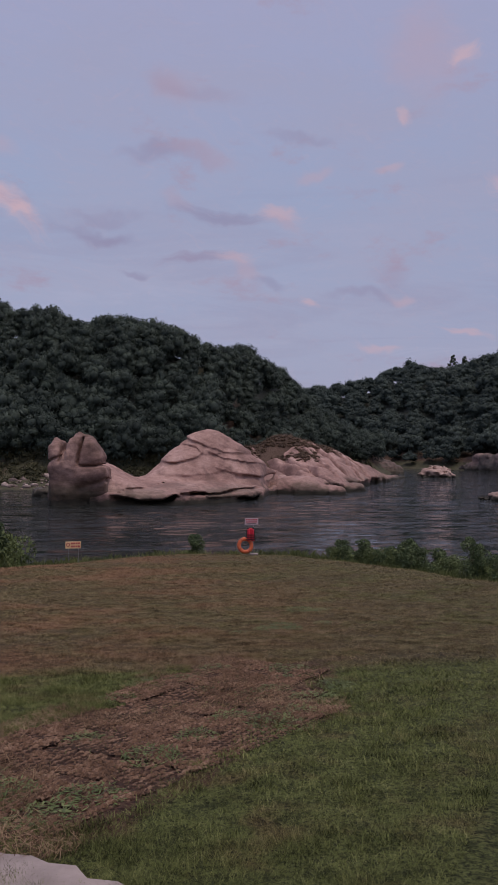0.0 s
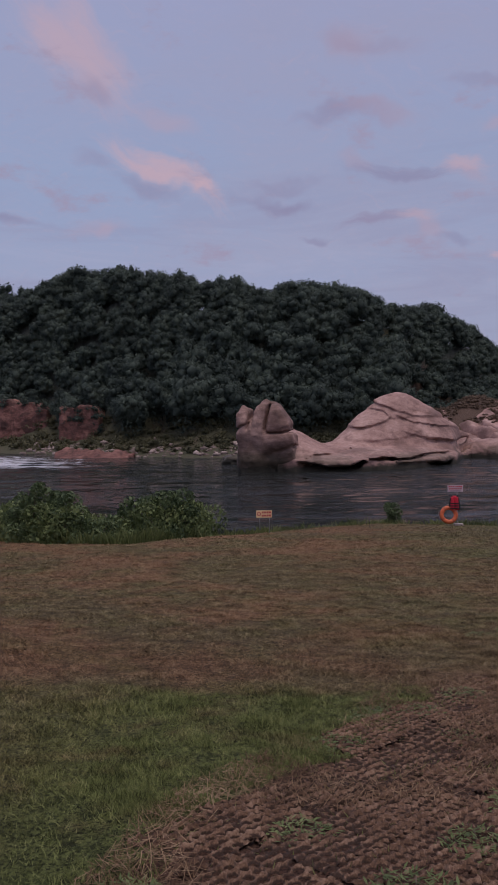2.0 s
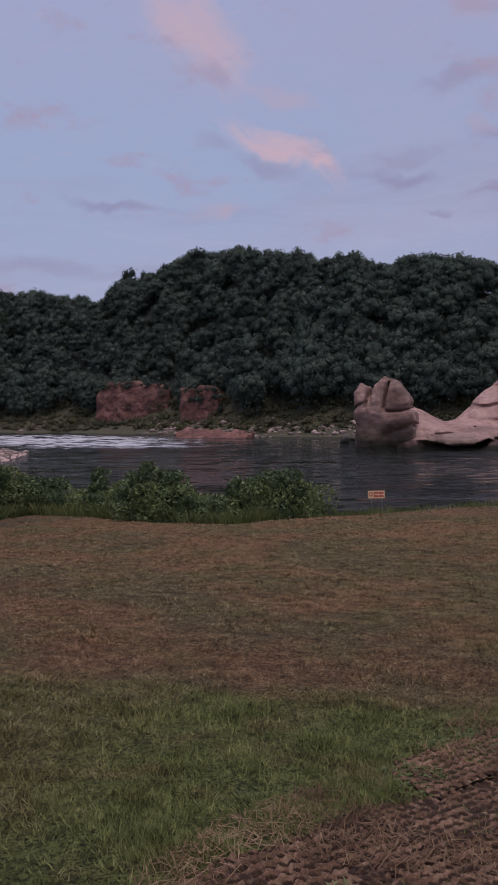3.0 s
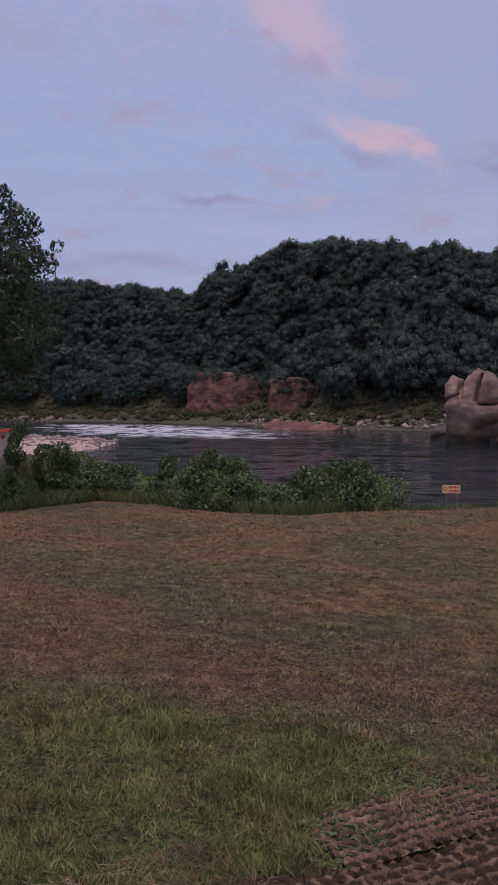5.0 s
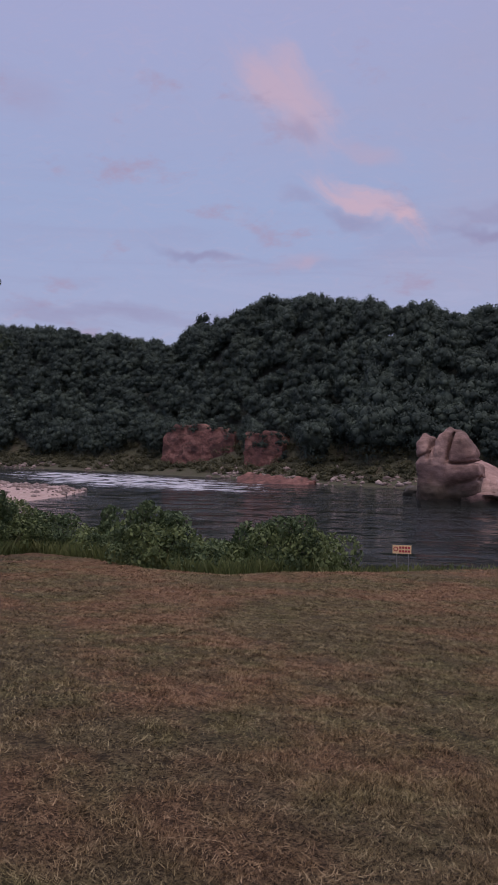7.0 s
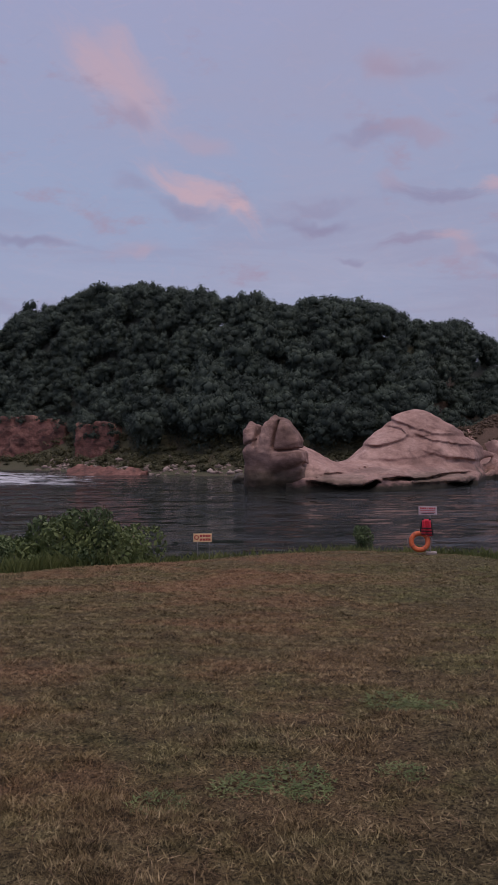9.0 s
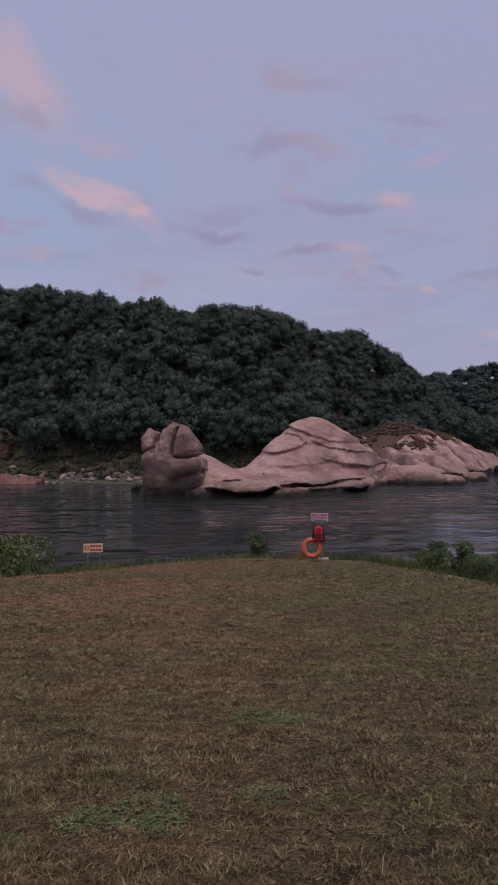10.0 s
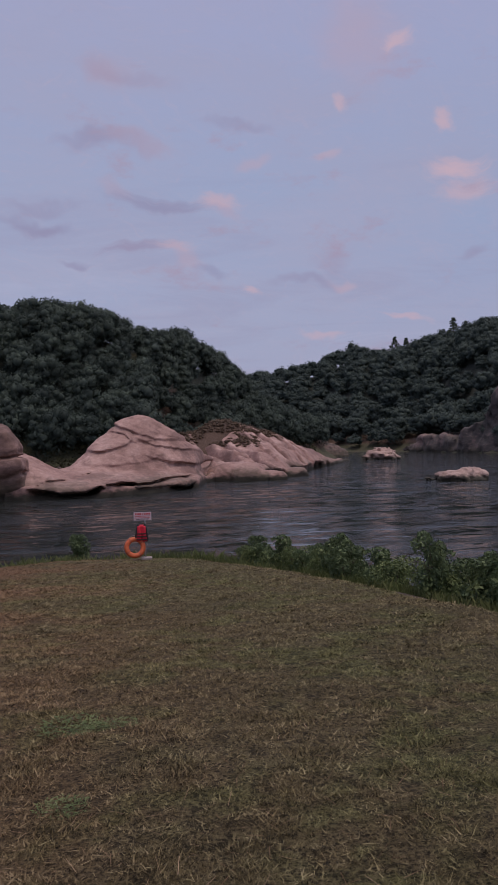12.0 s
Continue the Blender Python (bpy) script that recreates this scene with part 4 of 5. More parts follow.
# ---------------------------------------------------------------- trees and shrubs
def leaf_cloud(r, lobes, count, size, droop=0.0, slim=0.55, corners=4, mess=0.65):
    """Leaf sprays over the skins of round lobes: diamonds, or triangles for far crowns."""
    lobes = np.array(lobes, float)
    share = lobes[:, 3] ** 2
    pick = r.choice(len(lobes), count, p=share / share.sum())
    d = r.normal(size=(count, 3))
    d[:, 2] = d[:, 2] * 0.9 + 0.25
    d /= np.linalg.norm(d, axis=1)[:, None]
    reach = lobes[pick, 3] * (0.72 + (0.10 + 0.4 * mess) * r.random(count) ** 0.7)
    c = lobes[pick, :3] + d * reach[:, None] * np.array([1, 1, 0.85])
    deep = np.zeros(count, bool)
    for k, lobe in enumerate(lobes):
        gap = np.linalg.norm((c - lobe[:3]) / np.array([1, 1, 0.85]), axis=1)
        deep |= (gap < lobe[3] * 0.74) & (pick != k)
    c, d = c[~deep], d[~deep]
    count = len(c)
    n = d + mess * r.normal(size=(count, 3))
    n /= np.linalg.norm(n, axis=1)[:, None]
    a = np.cross(n, r.normal(size=(count, 3)))
    a /= np.linalg.norm(a, axis=1)[:, None]
    a[:, 2] -= droop
    b = np.cross(n, a)
    s = (size * (0.55 + 0.9 * r.random(count)))[:, None]
    v = np.stack([c - a * s, c + b * s * slim, c + a * s, c - b * s * slim][:corners], 1)
    return v.reshape(-1, 3)


def puff_leaves(r, lobes, count, size, mess=0.7):
    """Small leaf sprays over the skins of round lobes, with the way each lies outward."""
    lobes = np.array(lobes, float)
    share = lobes[:, 3] ** 2
    pick = r.choice(len(lobes), count, p=share / share.sum())
    d = r.normal(size=(count, 3))
    d[:, 2] = d[:, 2] * 0.9 + 0.35
    d /= np.linalg.norm(d, axis=1)[:, None]
    c = lobes[pick, :3] + d * (lobes[pick, 3] * (0.70 + 0.46 * r.random(count)))[:, None] * np.array([1, 1, 0.85])
    deep = np.zeros(count, bool)
    for k, lobe in enumerate(lobes):
        gap = np.linalg.norm((c - lobe[:3]) / np.array([1, 1, 0.85]), axis=1)
        deep |= (gap < lobe[3] * 0.7) & (pick != k)
    c, d = c[~deep], d[~deep]
    count = len(c)
    n = d + mess * r.normal(size=(count, 3))
    n /= np.linalg.norm(n, axis=1)[:, None]
    a = np.cross(n, r.normal(size=(count, 3)))
    a /= np.linalg.norm(a, axis=1)[:, None]
    b = np.cross(n, a)
    s = (size * (0.55 + 0.9 * r.random(count)))[:, None]
    v = np.stack([c - a * s, c + a * s * 0.9 + b * s * 0.2, c + b * s * 1.1], 1)
    out = d * 0.75 + 0.65 * n + np.array([0, 0, 0.1])
    out /= np.linalg.norm(out, axis=1)[:, None]
    return v.reshape(-1, 3), np.repeat(out, 3, axis=0)


def lobed_core(lobes, shrink=0.68):
    """Closed lumpy inner masses that keep a crown from being seen through."""
    bm = bmesh.new()
    for x, y, z, q in lobes:
        bmesh.ops.create_icosphere(bm, subdivisions=1, radius=q * shrink, matrix=Matrix.Translation((x, y, z)) @ Matrix.Diagonal((1, 1, 0.85, 1)))
    bm.normal_update()
    v = np.array([p.co[:] for p in bm.verts])
    n = np.array([p.normal[:] for p in bm.verts])
    v = v + n * (0.10 * np.sin(v[:, [1, 2, 0]] * 5.0)).sum(1)[:, None] * 0.6
    f = np.array([[q.index for q in p.verts] for p in bm.faces])
    bm.free()
    return v, f, n


def crown_lobes(r, radius, height, count):
    """A broad crown: one inner mass with overlapping knobs all over it."""
    out = [(0, 0, height * 0.5, radius * 0.74), (0, 0, height * 0.2, radius * 0.7)]
    for i in range(count):
        a, t = i * 2.4 + r.uniform(-0.4, 0.4), r.uniform(-0.6, 1.0)
        w = math.sqrt(max(0.05, 1 - t * t)) * r.uniform(0.85, 1.1)
        out.append((radius * 0.68 * w * math.cos(a), radius * 0.68 * w * math.sin(a), height * (0.5 + 0.36 * t), radius * r.uniform(0.20, 0.42)))
    return out


def tree_stock(seed, kinds, radius, height, lobes, count, size):
    r = np.random.default_rng(seed)
    stock = []
    for _ in range(kinds):
        lb = crown_lobes(r, radius, height, lobes)
        stock.append((*puff_leaves(r, lb, count, size), *lobed_core(lb[:1] + lb[2:], 0.68 if radius > 2 else 0.5)))
    return stock


def wood(name, spots, stock, ma, label, category, lift=0.35, inner=None):
    """Many crowns in one mass of leaves. spots: x, y, z, scale, stretch."""
    r = np.random.default_rng(len(spots))
    vs, ns, fs, base, k0 = [], [], [], 0, 0
    for x, y, z, k, st in spots:
        leaf, way_out, cv, cf, cn = stock[r.integers(len(stock))]
        a = r.uniform(0, 2 * np.pi)
        turn = np.array([[math.cos(a), -math.sin(a), 0], [math.sin(a), math.cos(a), 0], [0, 0, 1]])
        if inner is not None and inner[k0]:
            high = np.repeat(leaf.reshape(-1, 3, 3)[:, 0, 2] > 0.22 * leaf[:, 2].max(), 3)
            leaf, way_out = leaf[high], way_out[high]
        k0 += 1
        # thinner on the side turned from the river
        rear = (way_out @ turn.T)[::3, 1] > 0.35
        some = np.repeat(~rear | (r.random(len(rear)) < 0.2), 3)
        leaf, way_out = leaf[some], way_out[some]
        for v, f, n in ((leaf, np.arange(len(leaf)).reshape(-1, 3), way_out), (cv, cf, cn)):
            vs.append((v * np.array([k, k, k * st])) @ turn.T + np.array([x, y, z + lift]))
            ns.append(n @ turn.T)
            fs.append(f + base)
            base += len(v)
    me = raw_mesh(name, np.concatenate(vs), np.concatenate(fs), ma)
    # leaves are shaded by the way the crown's skin faces
    me.attributes.new("custom_normal", "FLOAT_VECTOR", "POINT").data.foreach_set("vector", np.concatenate(ns).astype(np.float32).ravel())
    return tagged(link(name, me), label, category, kind="stuff")


def scatter(x0, x1, y0, y1, gap, seed):
    r = np.random.default_rng(seed)
    X, Y = np.meshgrid(np.arange(x0, x1, gap), np.arange(y0, y1, gap * 0.9), indexing="ij")
    X = X + r.uniform(-0.45, 0.45, X.shape) * gap
    Y = Y + r.uniform(-0.45, 0.45, Y.shape) * gap
    return X.ravel(), Y.ravel(), r


def shore_offset(x, y):
    return y - np.interp(x, SHORE_X, SHORE_Y)


# the wooded hill behind the rocks
x, y, r = scatter(-215, 66, 118, 270, 3.55, 21)
d = shore_offset(x, y)
bare = ((np.abs(x + 83.5) < 11.5) & (y < 157.5)) | ((np.abs(x + 61.8) < 6.5) & (y < 145.5))
keep = (d > 12.0) & (d < 54) & (x / y > -1.12) & ~bare
x, y = x[keep], y[keep]
z = ground_height(x, y)
size = 1.15 * r.uniform(0.78, 1.15, len(x)) * (1 + 0.22 * fbm(x * 0.1, y * 0.1, 1.0, 2))
wood("hill_woodland", np.stack([x, y, z - 0.1, size, r.uniform(0.95, 1.3, len(x))], -1), tree_stock(3, 9, 2.8, 5.5, 24, 1950, 0.18), FOREST,
     "dense dark green broadleaf wood on the hill", "woodland", 0.35, (shore_offset(x, y) > 19) & (shore_offset(x, y) < 38))

# the farther hills across the bend
x, y, r = scatter(20, 330, 230, 470, 7.5, 5)
d = shore_offset(x, y)
run, start = np.hypot(x, y), np.interp(x / y, [0, 0.24, 0.28, 0.37, 0.49, 0.8], [352, 352, 340, 320, 272, 255])
keep = (run > start + 3) & (d > 4) & (run < start + 122) & (x / y > 0.09) & (x / y < 0.75)
x, y = x[keep], y[keep]
wood("far_woodland", np.stack([x, y, ground_height(x, y) + 0.5, r.uniform(0.75, 1.3, len(x)), r.uniform(0.85, 1.2, len(x))], -1), tree_stock(4, 6, 5.0, 8.2, 26, 1200, 0.37), HAZED_FOREST,
     "wooded hills across the river bend, haze in their leaf colour", "woodland", 0.35, np.hypot(x, y) > start[keep] + 14)

# low scrub along the far shore
x, y, r = scatter(-190, 50, 116, 230, 2.0, 8)
d = shore_offset(x, y)
keep = (d > 1.2) & (d < 16) & (r.random(len(x)) < np.interp(d, [1, 6, 14], [0.45, 0.8, 0.95]))
x, y = x[keep], y[keep]
wood("shore_scrub", np.stack([x, y, ground_height(x, y) - 0.2, r.uniform(0.6, 1.4, len(x)), r.uniform(0.6, 1.1, len(x))], -1), tree_stock(6, 5, 1.4, 1.0, 6, 190, 0.15), SCRUB,
     "low olive green scrub along the far shore", "scrub", 0.1)
# dry growth on the earth bank behind the rock
x, y, r = scatter(-6, 42, 118, 185, 0.85, 18)
rock, up, _ = ridge_top(x, y)
hill = np.where(x > 7, np.maximum(ground_height(x, y), rock * (up > 0)), ground_height(x, y))
keep = (hill > 2.5) & (np.abs((x - 14) - 0.42 * (y - 141)) < 12) & (shore_offset(x, y) < 13) & ((up > 0.52 + 0.25 * fbm(x * 0.3, y * 0.3, 2.0, 3) + 0.06 * np.maximum(x - 18, 0)) | (x < 9))
x, y, hill = x[keep], y[keep], hill[keep]
wood("dry_scrub", np.stack([x, y, hill - 0.15, r.uniform(0.6, 1.1, len(x)), r.uniform(0.5, 0.95, len(x))], -1), tree_stock(9, 4, 0.9, 0.9, 3, 80, 0.10), BROWN_SCRUB,
     "dry reddish brown scrub behind the rock", "scrub", 0.0)

# growth hanging over the red rock faces
r = np.random.default_rng(44)
hang = []
for x0, x1, y0, rise, foot, n in ((-93, -74, 152, ([-93, -89, -83, -78, -74], [9.4, 10.6, 11.2, 10.4, 9.2]), 1.6, 26), (-66.5, -57, 140, ([-66, -62, -57], [9.2, 9.6, 7.8]), 2.4, 40)):
    for _ in range(n):
        x = r.uniform(x0, x1)
        z = np.interp(x, *rise) + 1.0 - abs(r.normal(0, 0.9 if n == 26 else 2.2))
        hang.append((x, y0 + (z - foot) * 0.12 + r.uniform(-0.2, 0.9), z - 0.9, r.uniform(0.5, 1.1), r.uniform(0.7, 1.3)))
wood("hanging_scrub", np.array(hang), tree_stock(16, 4, 1.2, 1.4, 6, 130, 0.17), FOREST, "dark growth hanging over the red rock faces", "scrub", 0.0)


def bush_proto(name, seed, radius, height, leaves, size, ma, label, category="bush"):
    """A shrub: forked stems under a loose leaf mass."""
    r = np.random.default_rng(seed)
    top = tagged(new(name), label, category)
    bm = bmesh.new()
    tips = []
    for _ in range(9):
        a, q = r.uniform(0, 2 * np.pi), r.uniform(0.2, 0.8) * radius
        mid = (q * 0.4 * math.cos(a), q * 0.4 * math.sin(a), height * 0.45)
        tip = (q * math.cos(a), q * math.sin(a), height * r.uniform(0.7, 1.0))
        add_rod(bm, (0.05 * math.cos(a), 0.05 * math.sin(a), -0.3), mid, 0.016, 0.011, 5)
        add_rod(bm, mid, tip, 0.011, 0.004, 5)
        tips.append((*tip, radius * r.uniform(0.25, 0.42)))
    part("stem", bm, BARK, top)
    lobes = tips + [(r.normal() * radius * 0.3, r.normal() * radius * 0.3, height * r.uniform(0.25, 0.6), radius * 0.45) for _ in range(6)]
    v = leaf_cloud(r, lobes, leaves, size, 0.25)
    me = raw_mesh("foliage", v, np.arange(len(v)).reshape(-1, 4), ma, False)
    link("foliage", me, top)
    return top
# ---------------------------------------------------------------- bank growth
protos = [bush_proto("bush", 40 + i, rad, hgt, n, leaf, LIGHT_LEAF if i == 2 else BUSH_LEAF, "leafy green bush on the river bank")
          for i, (rad, hgt, n, leaf) in enumerate([(0.9, 1.1, 3200, 0.052), (0.7, 1.5, 2800, 0.056), (1.1, 0.9, 3300, 0.050), (0.5, 1.4, 1900, 0.050)])]


def along(points, n, seed, spread):
    r = np.random.default_rng(seed)
    p = np.array(points, float)
    t = np.sort(r.uniform(0, len(p) - 1, n))
    x, y = np.interp(t, range(len(p)), p[:, 0]), np.interp(t, range(len(p)), p[:, 1])
    return x + r.normal(0, spread, n), y + r.normal(0, spread, n), r


def plant(points, n, seed, spread, lo, hi):
    x, y, r = along(points, n, seed, spread)
    e = edge_distance(x, y)
    z = ground_height(x, y)
    for a, b, c, q in zip(x, y, z, e):
        if q < 0.28 or math.hypot(a + 24.3, b - 20.9) < 2.3:
            continue
        k = r.uniform(lo, hi)
        ob = copy_thing(protos[r.integers(4)], Matrix.Translation((a, b, c)) @ Matrix.Rotation(r.uniform(0, 6.28), 4, "Z") @ Matrix.Diagonal((k, k, k * r.uniform(0.75, 1.3), 1)))
        ob["group"] = "bushes on the bank"


plant([(-21.5, 13.0), (-21.8, 18.0), (-20.5, 22.6), (-16.5, 21.8), (-13.0, 19.2), (-10.6, 18.8), (-9.8, 20.6)], 34, 3, 0.6, 0.9, 1.35)
plant([(-24, 18), (-20.0, 24.5), (-15.5, 24), (-11.5, 21.8), (-10.2, 23.2)], 22, 4, 0.8, 1.0, 1.5)
plant([(3.0, 22.2), (3.6, 20.9), (4.4, 18.6), (4.95, 15.6), (5.2, 12.8), (5.5, 10.4), (6.0, 8.6)], 64, 5, 0.24, 0.42, 0.72)
plant([(5.2, 22.5), (6.6, 19), (7.2, 15), (7.6, 11.5)], 12, 6, 0.6, 0.5, 0.85)
plant([(-22.3, 17.4), (-21.6, 18.6), (-20.9, 19.8), (-20.6, 21.4), (-21.4, 23.2)], 16, 23, 0.35, 0.45, 0.68)
plant([(-3.2, 27.3), (-2.6, 27.4), (-2.0, 27.2)], 3, 9, 0.2, 0.5, 0.7)
for p in protos:
    p.location = (-22.0 - 0.9 * protos.index(p), 15.0, float(ground_height(np.array(-22.0), np.array(15.0))))


def tuft_stuff(name, points, n, seed, spread, tall, ma, label):
    """Upright grass and reeds along a line."""
    x, y, r = along(points, n, seed, spread)
    e = edge_distance(x, y)
    x, y = x[e > 0.15], y[e > 0.15]
    z = ground_height(x, y) - 0.03
    k = len(x)
    a, h = r.uniform(0, 2 * np.pi, k), tall * r.uniform(0.45, 1.1, k)
    w = 0.004 + 0.006 * r.random(k)
    lean = r.normal(0, 0.28, (k, 2)) * h[:, None]
    sx, sy = np.cos(a) * w, np.sin(a) * w
    lo1, lo2 = np.stack([x - sx, y - sy, z], -1), np.stack([x + sx, y + sy, z], -1)
    m1 = np.stack([x + lean[:, 0] * 0.35 + sx * 0.7, y + lean[:, 1] * 0.35 + sy * 0.7, z + h * 0.62], -1)
    tip = np.stack([x + lean[:, 0], y + lean[:, 1], z + h], -1)
    v = np.stack([lo1, lo2, m1, tip], 1).reshape(-1, 3)
    return tagged(link(name, raw_mesh(name, v, np.arange(len(v)).reshape(-1, 4), ma, False)), label, "grass", kind="stuff")


tuft_stuff("bank_grass", [(-10.2, 18.0), (-9.6, 19.8), (-8.2, 21.6), (-6.8, 24.0), (-4.0, 26.8), (-0.2, 26.8), (1.6, 24.6), (3.0, 21.8)], 7000, 11, 0.35, 0.42, REED, "pale tufted grass at the lawn's edge")
tuft_stuff("bank_grass", [(-22, 12), (-21.0, 18), (-19.4, 22.2), (-15.4, 21.0), (-11.8, 18.4), (-9.8, 18.2)], 14000, 12, 0.9, 0.6, REED, "rank green grass and weeds on the bank")
tuft_stuff("bank_grass", [(3.0, 22.4), (4.1, 18.5), (4.75, 15), (5.05, 12), (5.45, 9)], 9000, 13, 0.3, 0.24, REED, "rank green weeds below the lawn")

# ---------------------------------------------------------------- rescue post, sign, ring, jacket
SIGN_WHITE = plain("white_sign_board", (0.62, 0.5, 0.55), 0.5)
SIGN_RED = plain("red_lettering", (0.45, 0.03, 0.04), 0.5)
SIGN_ORANGE = plain("orange_sign_board", (0.98, 0.60, 0.34), 0.5)
STEEL = plain("galvanised_steel", (0.35, 0.34, 0.34), 0.45, 0.8)
RING_ORANGE = plain("faded_orange_foam", (0.62, 0.13, 0.045), 0.55)
JACKET_RED = plain("red_jacket_cloth", (0.62, 0.02, 0.05), 0.7)
BLACK = plain("black_webbing", (0.012, 0.012, 0.014), 0.7)
CONCRETE = plain("pale_concrete", (0.30, 0.25, 0.235), 0.9, 0, 0.2, 6, 0.01)
RED_PAINT = plain("red_paint", (0.42, 0.035, 0.03), 0.5)
PILLAR_PAINT = plain("off_white_paint", (0.50, 0.40, 0.40), 0.6)


def rescue_sign():
    z0 = float(lawn_height(np.array(0.0), np.array(24.2)))
    top = tagged(new("rescue_sign"), "white sign board with red print on a steel post", "sign")
    top.location = (0.0, 24.2, z0)
    part("post", add_rod(bmesh.new(), (0.1, 0.03, -0.3), (0.1, 0.03, 1.42), 0.025), STEEL, top)
    board = part("board", add_box(bmesh.new(), 0.55, 0.012, 0.26, pose(0.03, 0, 1.36), 0.004), SIGN_WHITE, top)
    for i in range(7):
        w = 0.05 if i != 3 else 0.02
        part("print_bar", add_box(bmesh.new(), w, 0.004, 0.055, pose(-0.18 + i * 0.07, -0.009, 1.43)), SIGN_RED, board)
    for z in (1.36, 1.31):
        part("print_bar", add_box(bmesh.new(), 0.46, 0.004, 0.016, pose(0.03, -0.009, z)), SIGN_RED, board)
    part("print_bar", add_box(bmesh.new(), 0.40, 0.004, 0.02, pose(0.03, -0.009, 1.27)), BLACK, board)
    part("footing", add_box(bmesh.new(), 0.34, 0.26, 0.14, pose(0.14, 0.0, 0.01), 0.03), CONCRETE, top, "pale concrete footing")
    return z0


Z0 = rescue_sign()


def ring_segment(R, r, a0, a1, n=20, sides=14, flat=0.8):
    bm = bmesh.new()
    rows = []
    for i in range(n + 1):
        a = a0 + (a1 - a0) * i / n
        rows.append([bm.verts.new((math.cos(a) * (R + r * math.cos(b)), r * flat * math.sin(b), math.sin(a) * (R + r * math.cos(b)))) for b in [2 * math.pi * k / sides for k in range(sides)]])
    for p, q in zip(rows, rows[1:]):
        for k in range(sides):
            bm.faces.new((p[k], q[k], q[(k + 1) % sides], p[(k + 1) % sides]))
    bmesh.ops.recalc_face_normals(bm, faces=bm.faces)
    return bm


def life_ring():
    top = tagged(new("life_ring"), "faded orange life ring leaning on the sign post", "life ring")
    top.matrix_world = pose(-0.22, 24.05, Z0 + 0.41, -10, 0, 8) @ Matrix.Diagonal((0.93, 0.93, 0.93, 1))
    part("ring", ring_segment(0.275, 0.082, 0, 2 * math.pi, 48), RING_ORANGE, top, soft=True)
    for a in (0.6, 2.2, 3.75, 5.3):
        part("band", ring_segment(0.275, 0.086, a - 0.09, a + 0.09, 4), plain("darker_band", (0.42, 0.09, 0.05), 0.6), top, soft=True)
    rope = bmesh.new()
    for i in range(4):
        a0, a1 = 0.6 + i * 1.57, 0.6 + (i + 1) * 1.57
        last = None
        for k in range(9):
            u = k / 8
            a, R = a0 + (a1 - a0) * u, 0.372 + 0.03 * math.sin(math.pi * u)
            p = (R * math.cos(a), 0, R * math.sin(a))
            if last:
                add_rod(rope, last, p, 0.006, None, 6)
            last = p
    part("grab_rope", rope, plain("grey_rope", (0.3, 0.22, 0.2), 0.9), top)


life_ring()


def life_jacket():
    top = tagged(new("life_jacket"), "red and black life jacket hung on the post", "life jacket")
    top.location, top.scale = (-0.01, 24.12, Z0 + 0.80), (0.84, 1, 1.0)

    def shell(w0, w1, thick, h0, h1, x=0.0, y=0.0):
        bm = bmesh.new()
        rows = []
        for i in range(9):
            u = i / 8
            w = w0 + (w1 - w0) * u
            z = h0 + (h1 - h0) * u
            rows.append([bm.verts.new((x + w / 2 * math.copysign(abs(math.cos(b)) ** 0.6, math.cos(b)), y + thick * math.copysign(abs(math.sin(b)) ** 0.7, math.sin(b)), z)) for b in [2 * math.pi * k / 20 for k in range(20)]])
        for p, q in zip(rows, rows[1:]):
            for k in range(20):
                bm.faces.new((p[k], p[(k + 1) % 20], q[(k + 1) % 20], q[k]))
        bm.faces.new(rows[0][::-1])
        bm.faces.new(rows[-1])
        return bm
    part("back_panel", shell(0.44, 0.26, 0.05, -0.22, 0.30), JACKET_RED, top, soft=True)
    for sx in (-1, 1):
        part("front_panel", shell(0.17, 0.10, 0.045, -0.20, 0.27, sx * 0.105, -0.06), JACKET_RED, top, soft=True)
        part("shoulder_strap", add_box(bmesh.new(), 0.075, 0.14, 0.10, pose(sx * 0.12, -0.02, 0.29, 0, sx * 24, 0), 0.02), BLACK, top, "black shoulder strap")
        part("side_edge", add_box(bmesh.new(), 0.055, 0.09, 0.44, pose(sx * 0.20, -0.03, 0.02, 0, sx * -9, 0), 0.02), BLACK, top, "black side edge")
    for z in (-0.15, -0.06, 0.03):
        part("belt", add_box(bmesh.new(), 0.40 - z * 0.2, 0.012, 0.035, pose(0, -0.112, z), 0.004), BLACK, top, "black belt")
        part("buckle", add_box(bmesh.new(), 0.05, 0.02, 0.045, pose(0, -0.122, z), 0.006), BLACK, top)


life_jacket()


def warning_sign():
    top = tagged(new("warning_sign"), "small orange warning sign on two thin posts", "sign")
    top.matrix_world = pose(-6.88, 22.86, 2.42, 0, 0, 12)
    for x in (-0.16, 0.20):
        part("post", add_rod(bmesh.new(), (x, 0.02, -0.7), (x, 0.02, 0.62), 0.014), STEEL, top)
    board = part("board", add_box(bmesh.new(), 0.58, 0.012, 0.27, pose(0, 0, 0.62), 0.004), SIGN_ORANGE, top)
    bm = ring_segment(0.06, 0.014, 0, 6.2832, 20, 6, 0.3)
    bmesh.ops.translate(bm, verts=bm.verts, vec=(-0.19, -0.008, 0.63))
    part("round_mark", bm, SIGN_RED, board)
    for i in range(4):
        for z in (0.68, 0.565):
            part("print_bar", add_box(bmesh.new(), 0.066, 0.004, 0.066, pose(-0.05 + i * 0.088, -0.009, z)), SIGN_RED, board)


warning_sign()


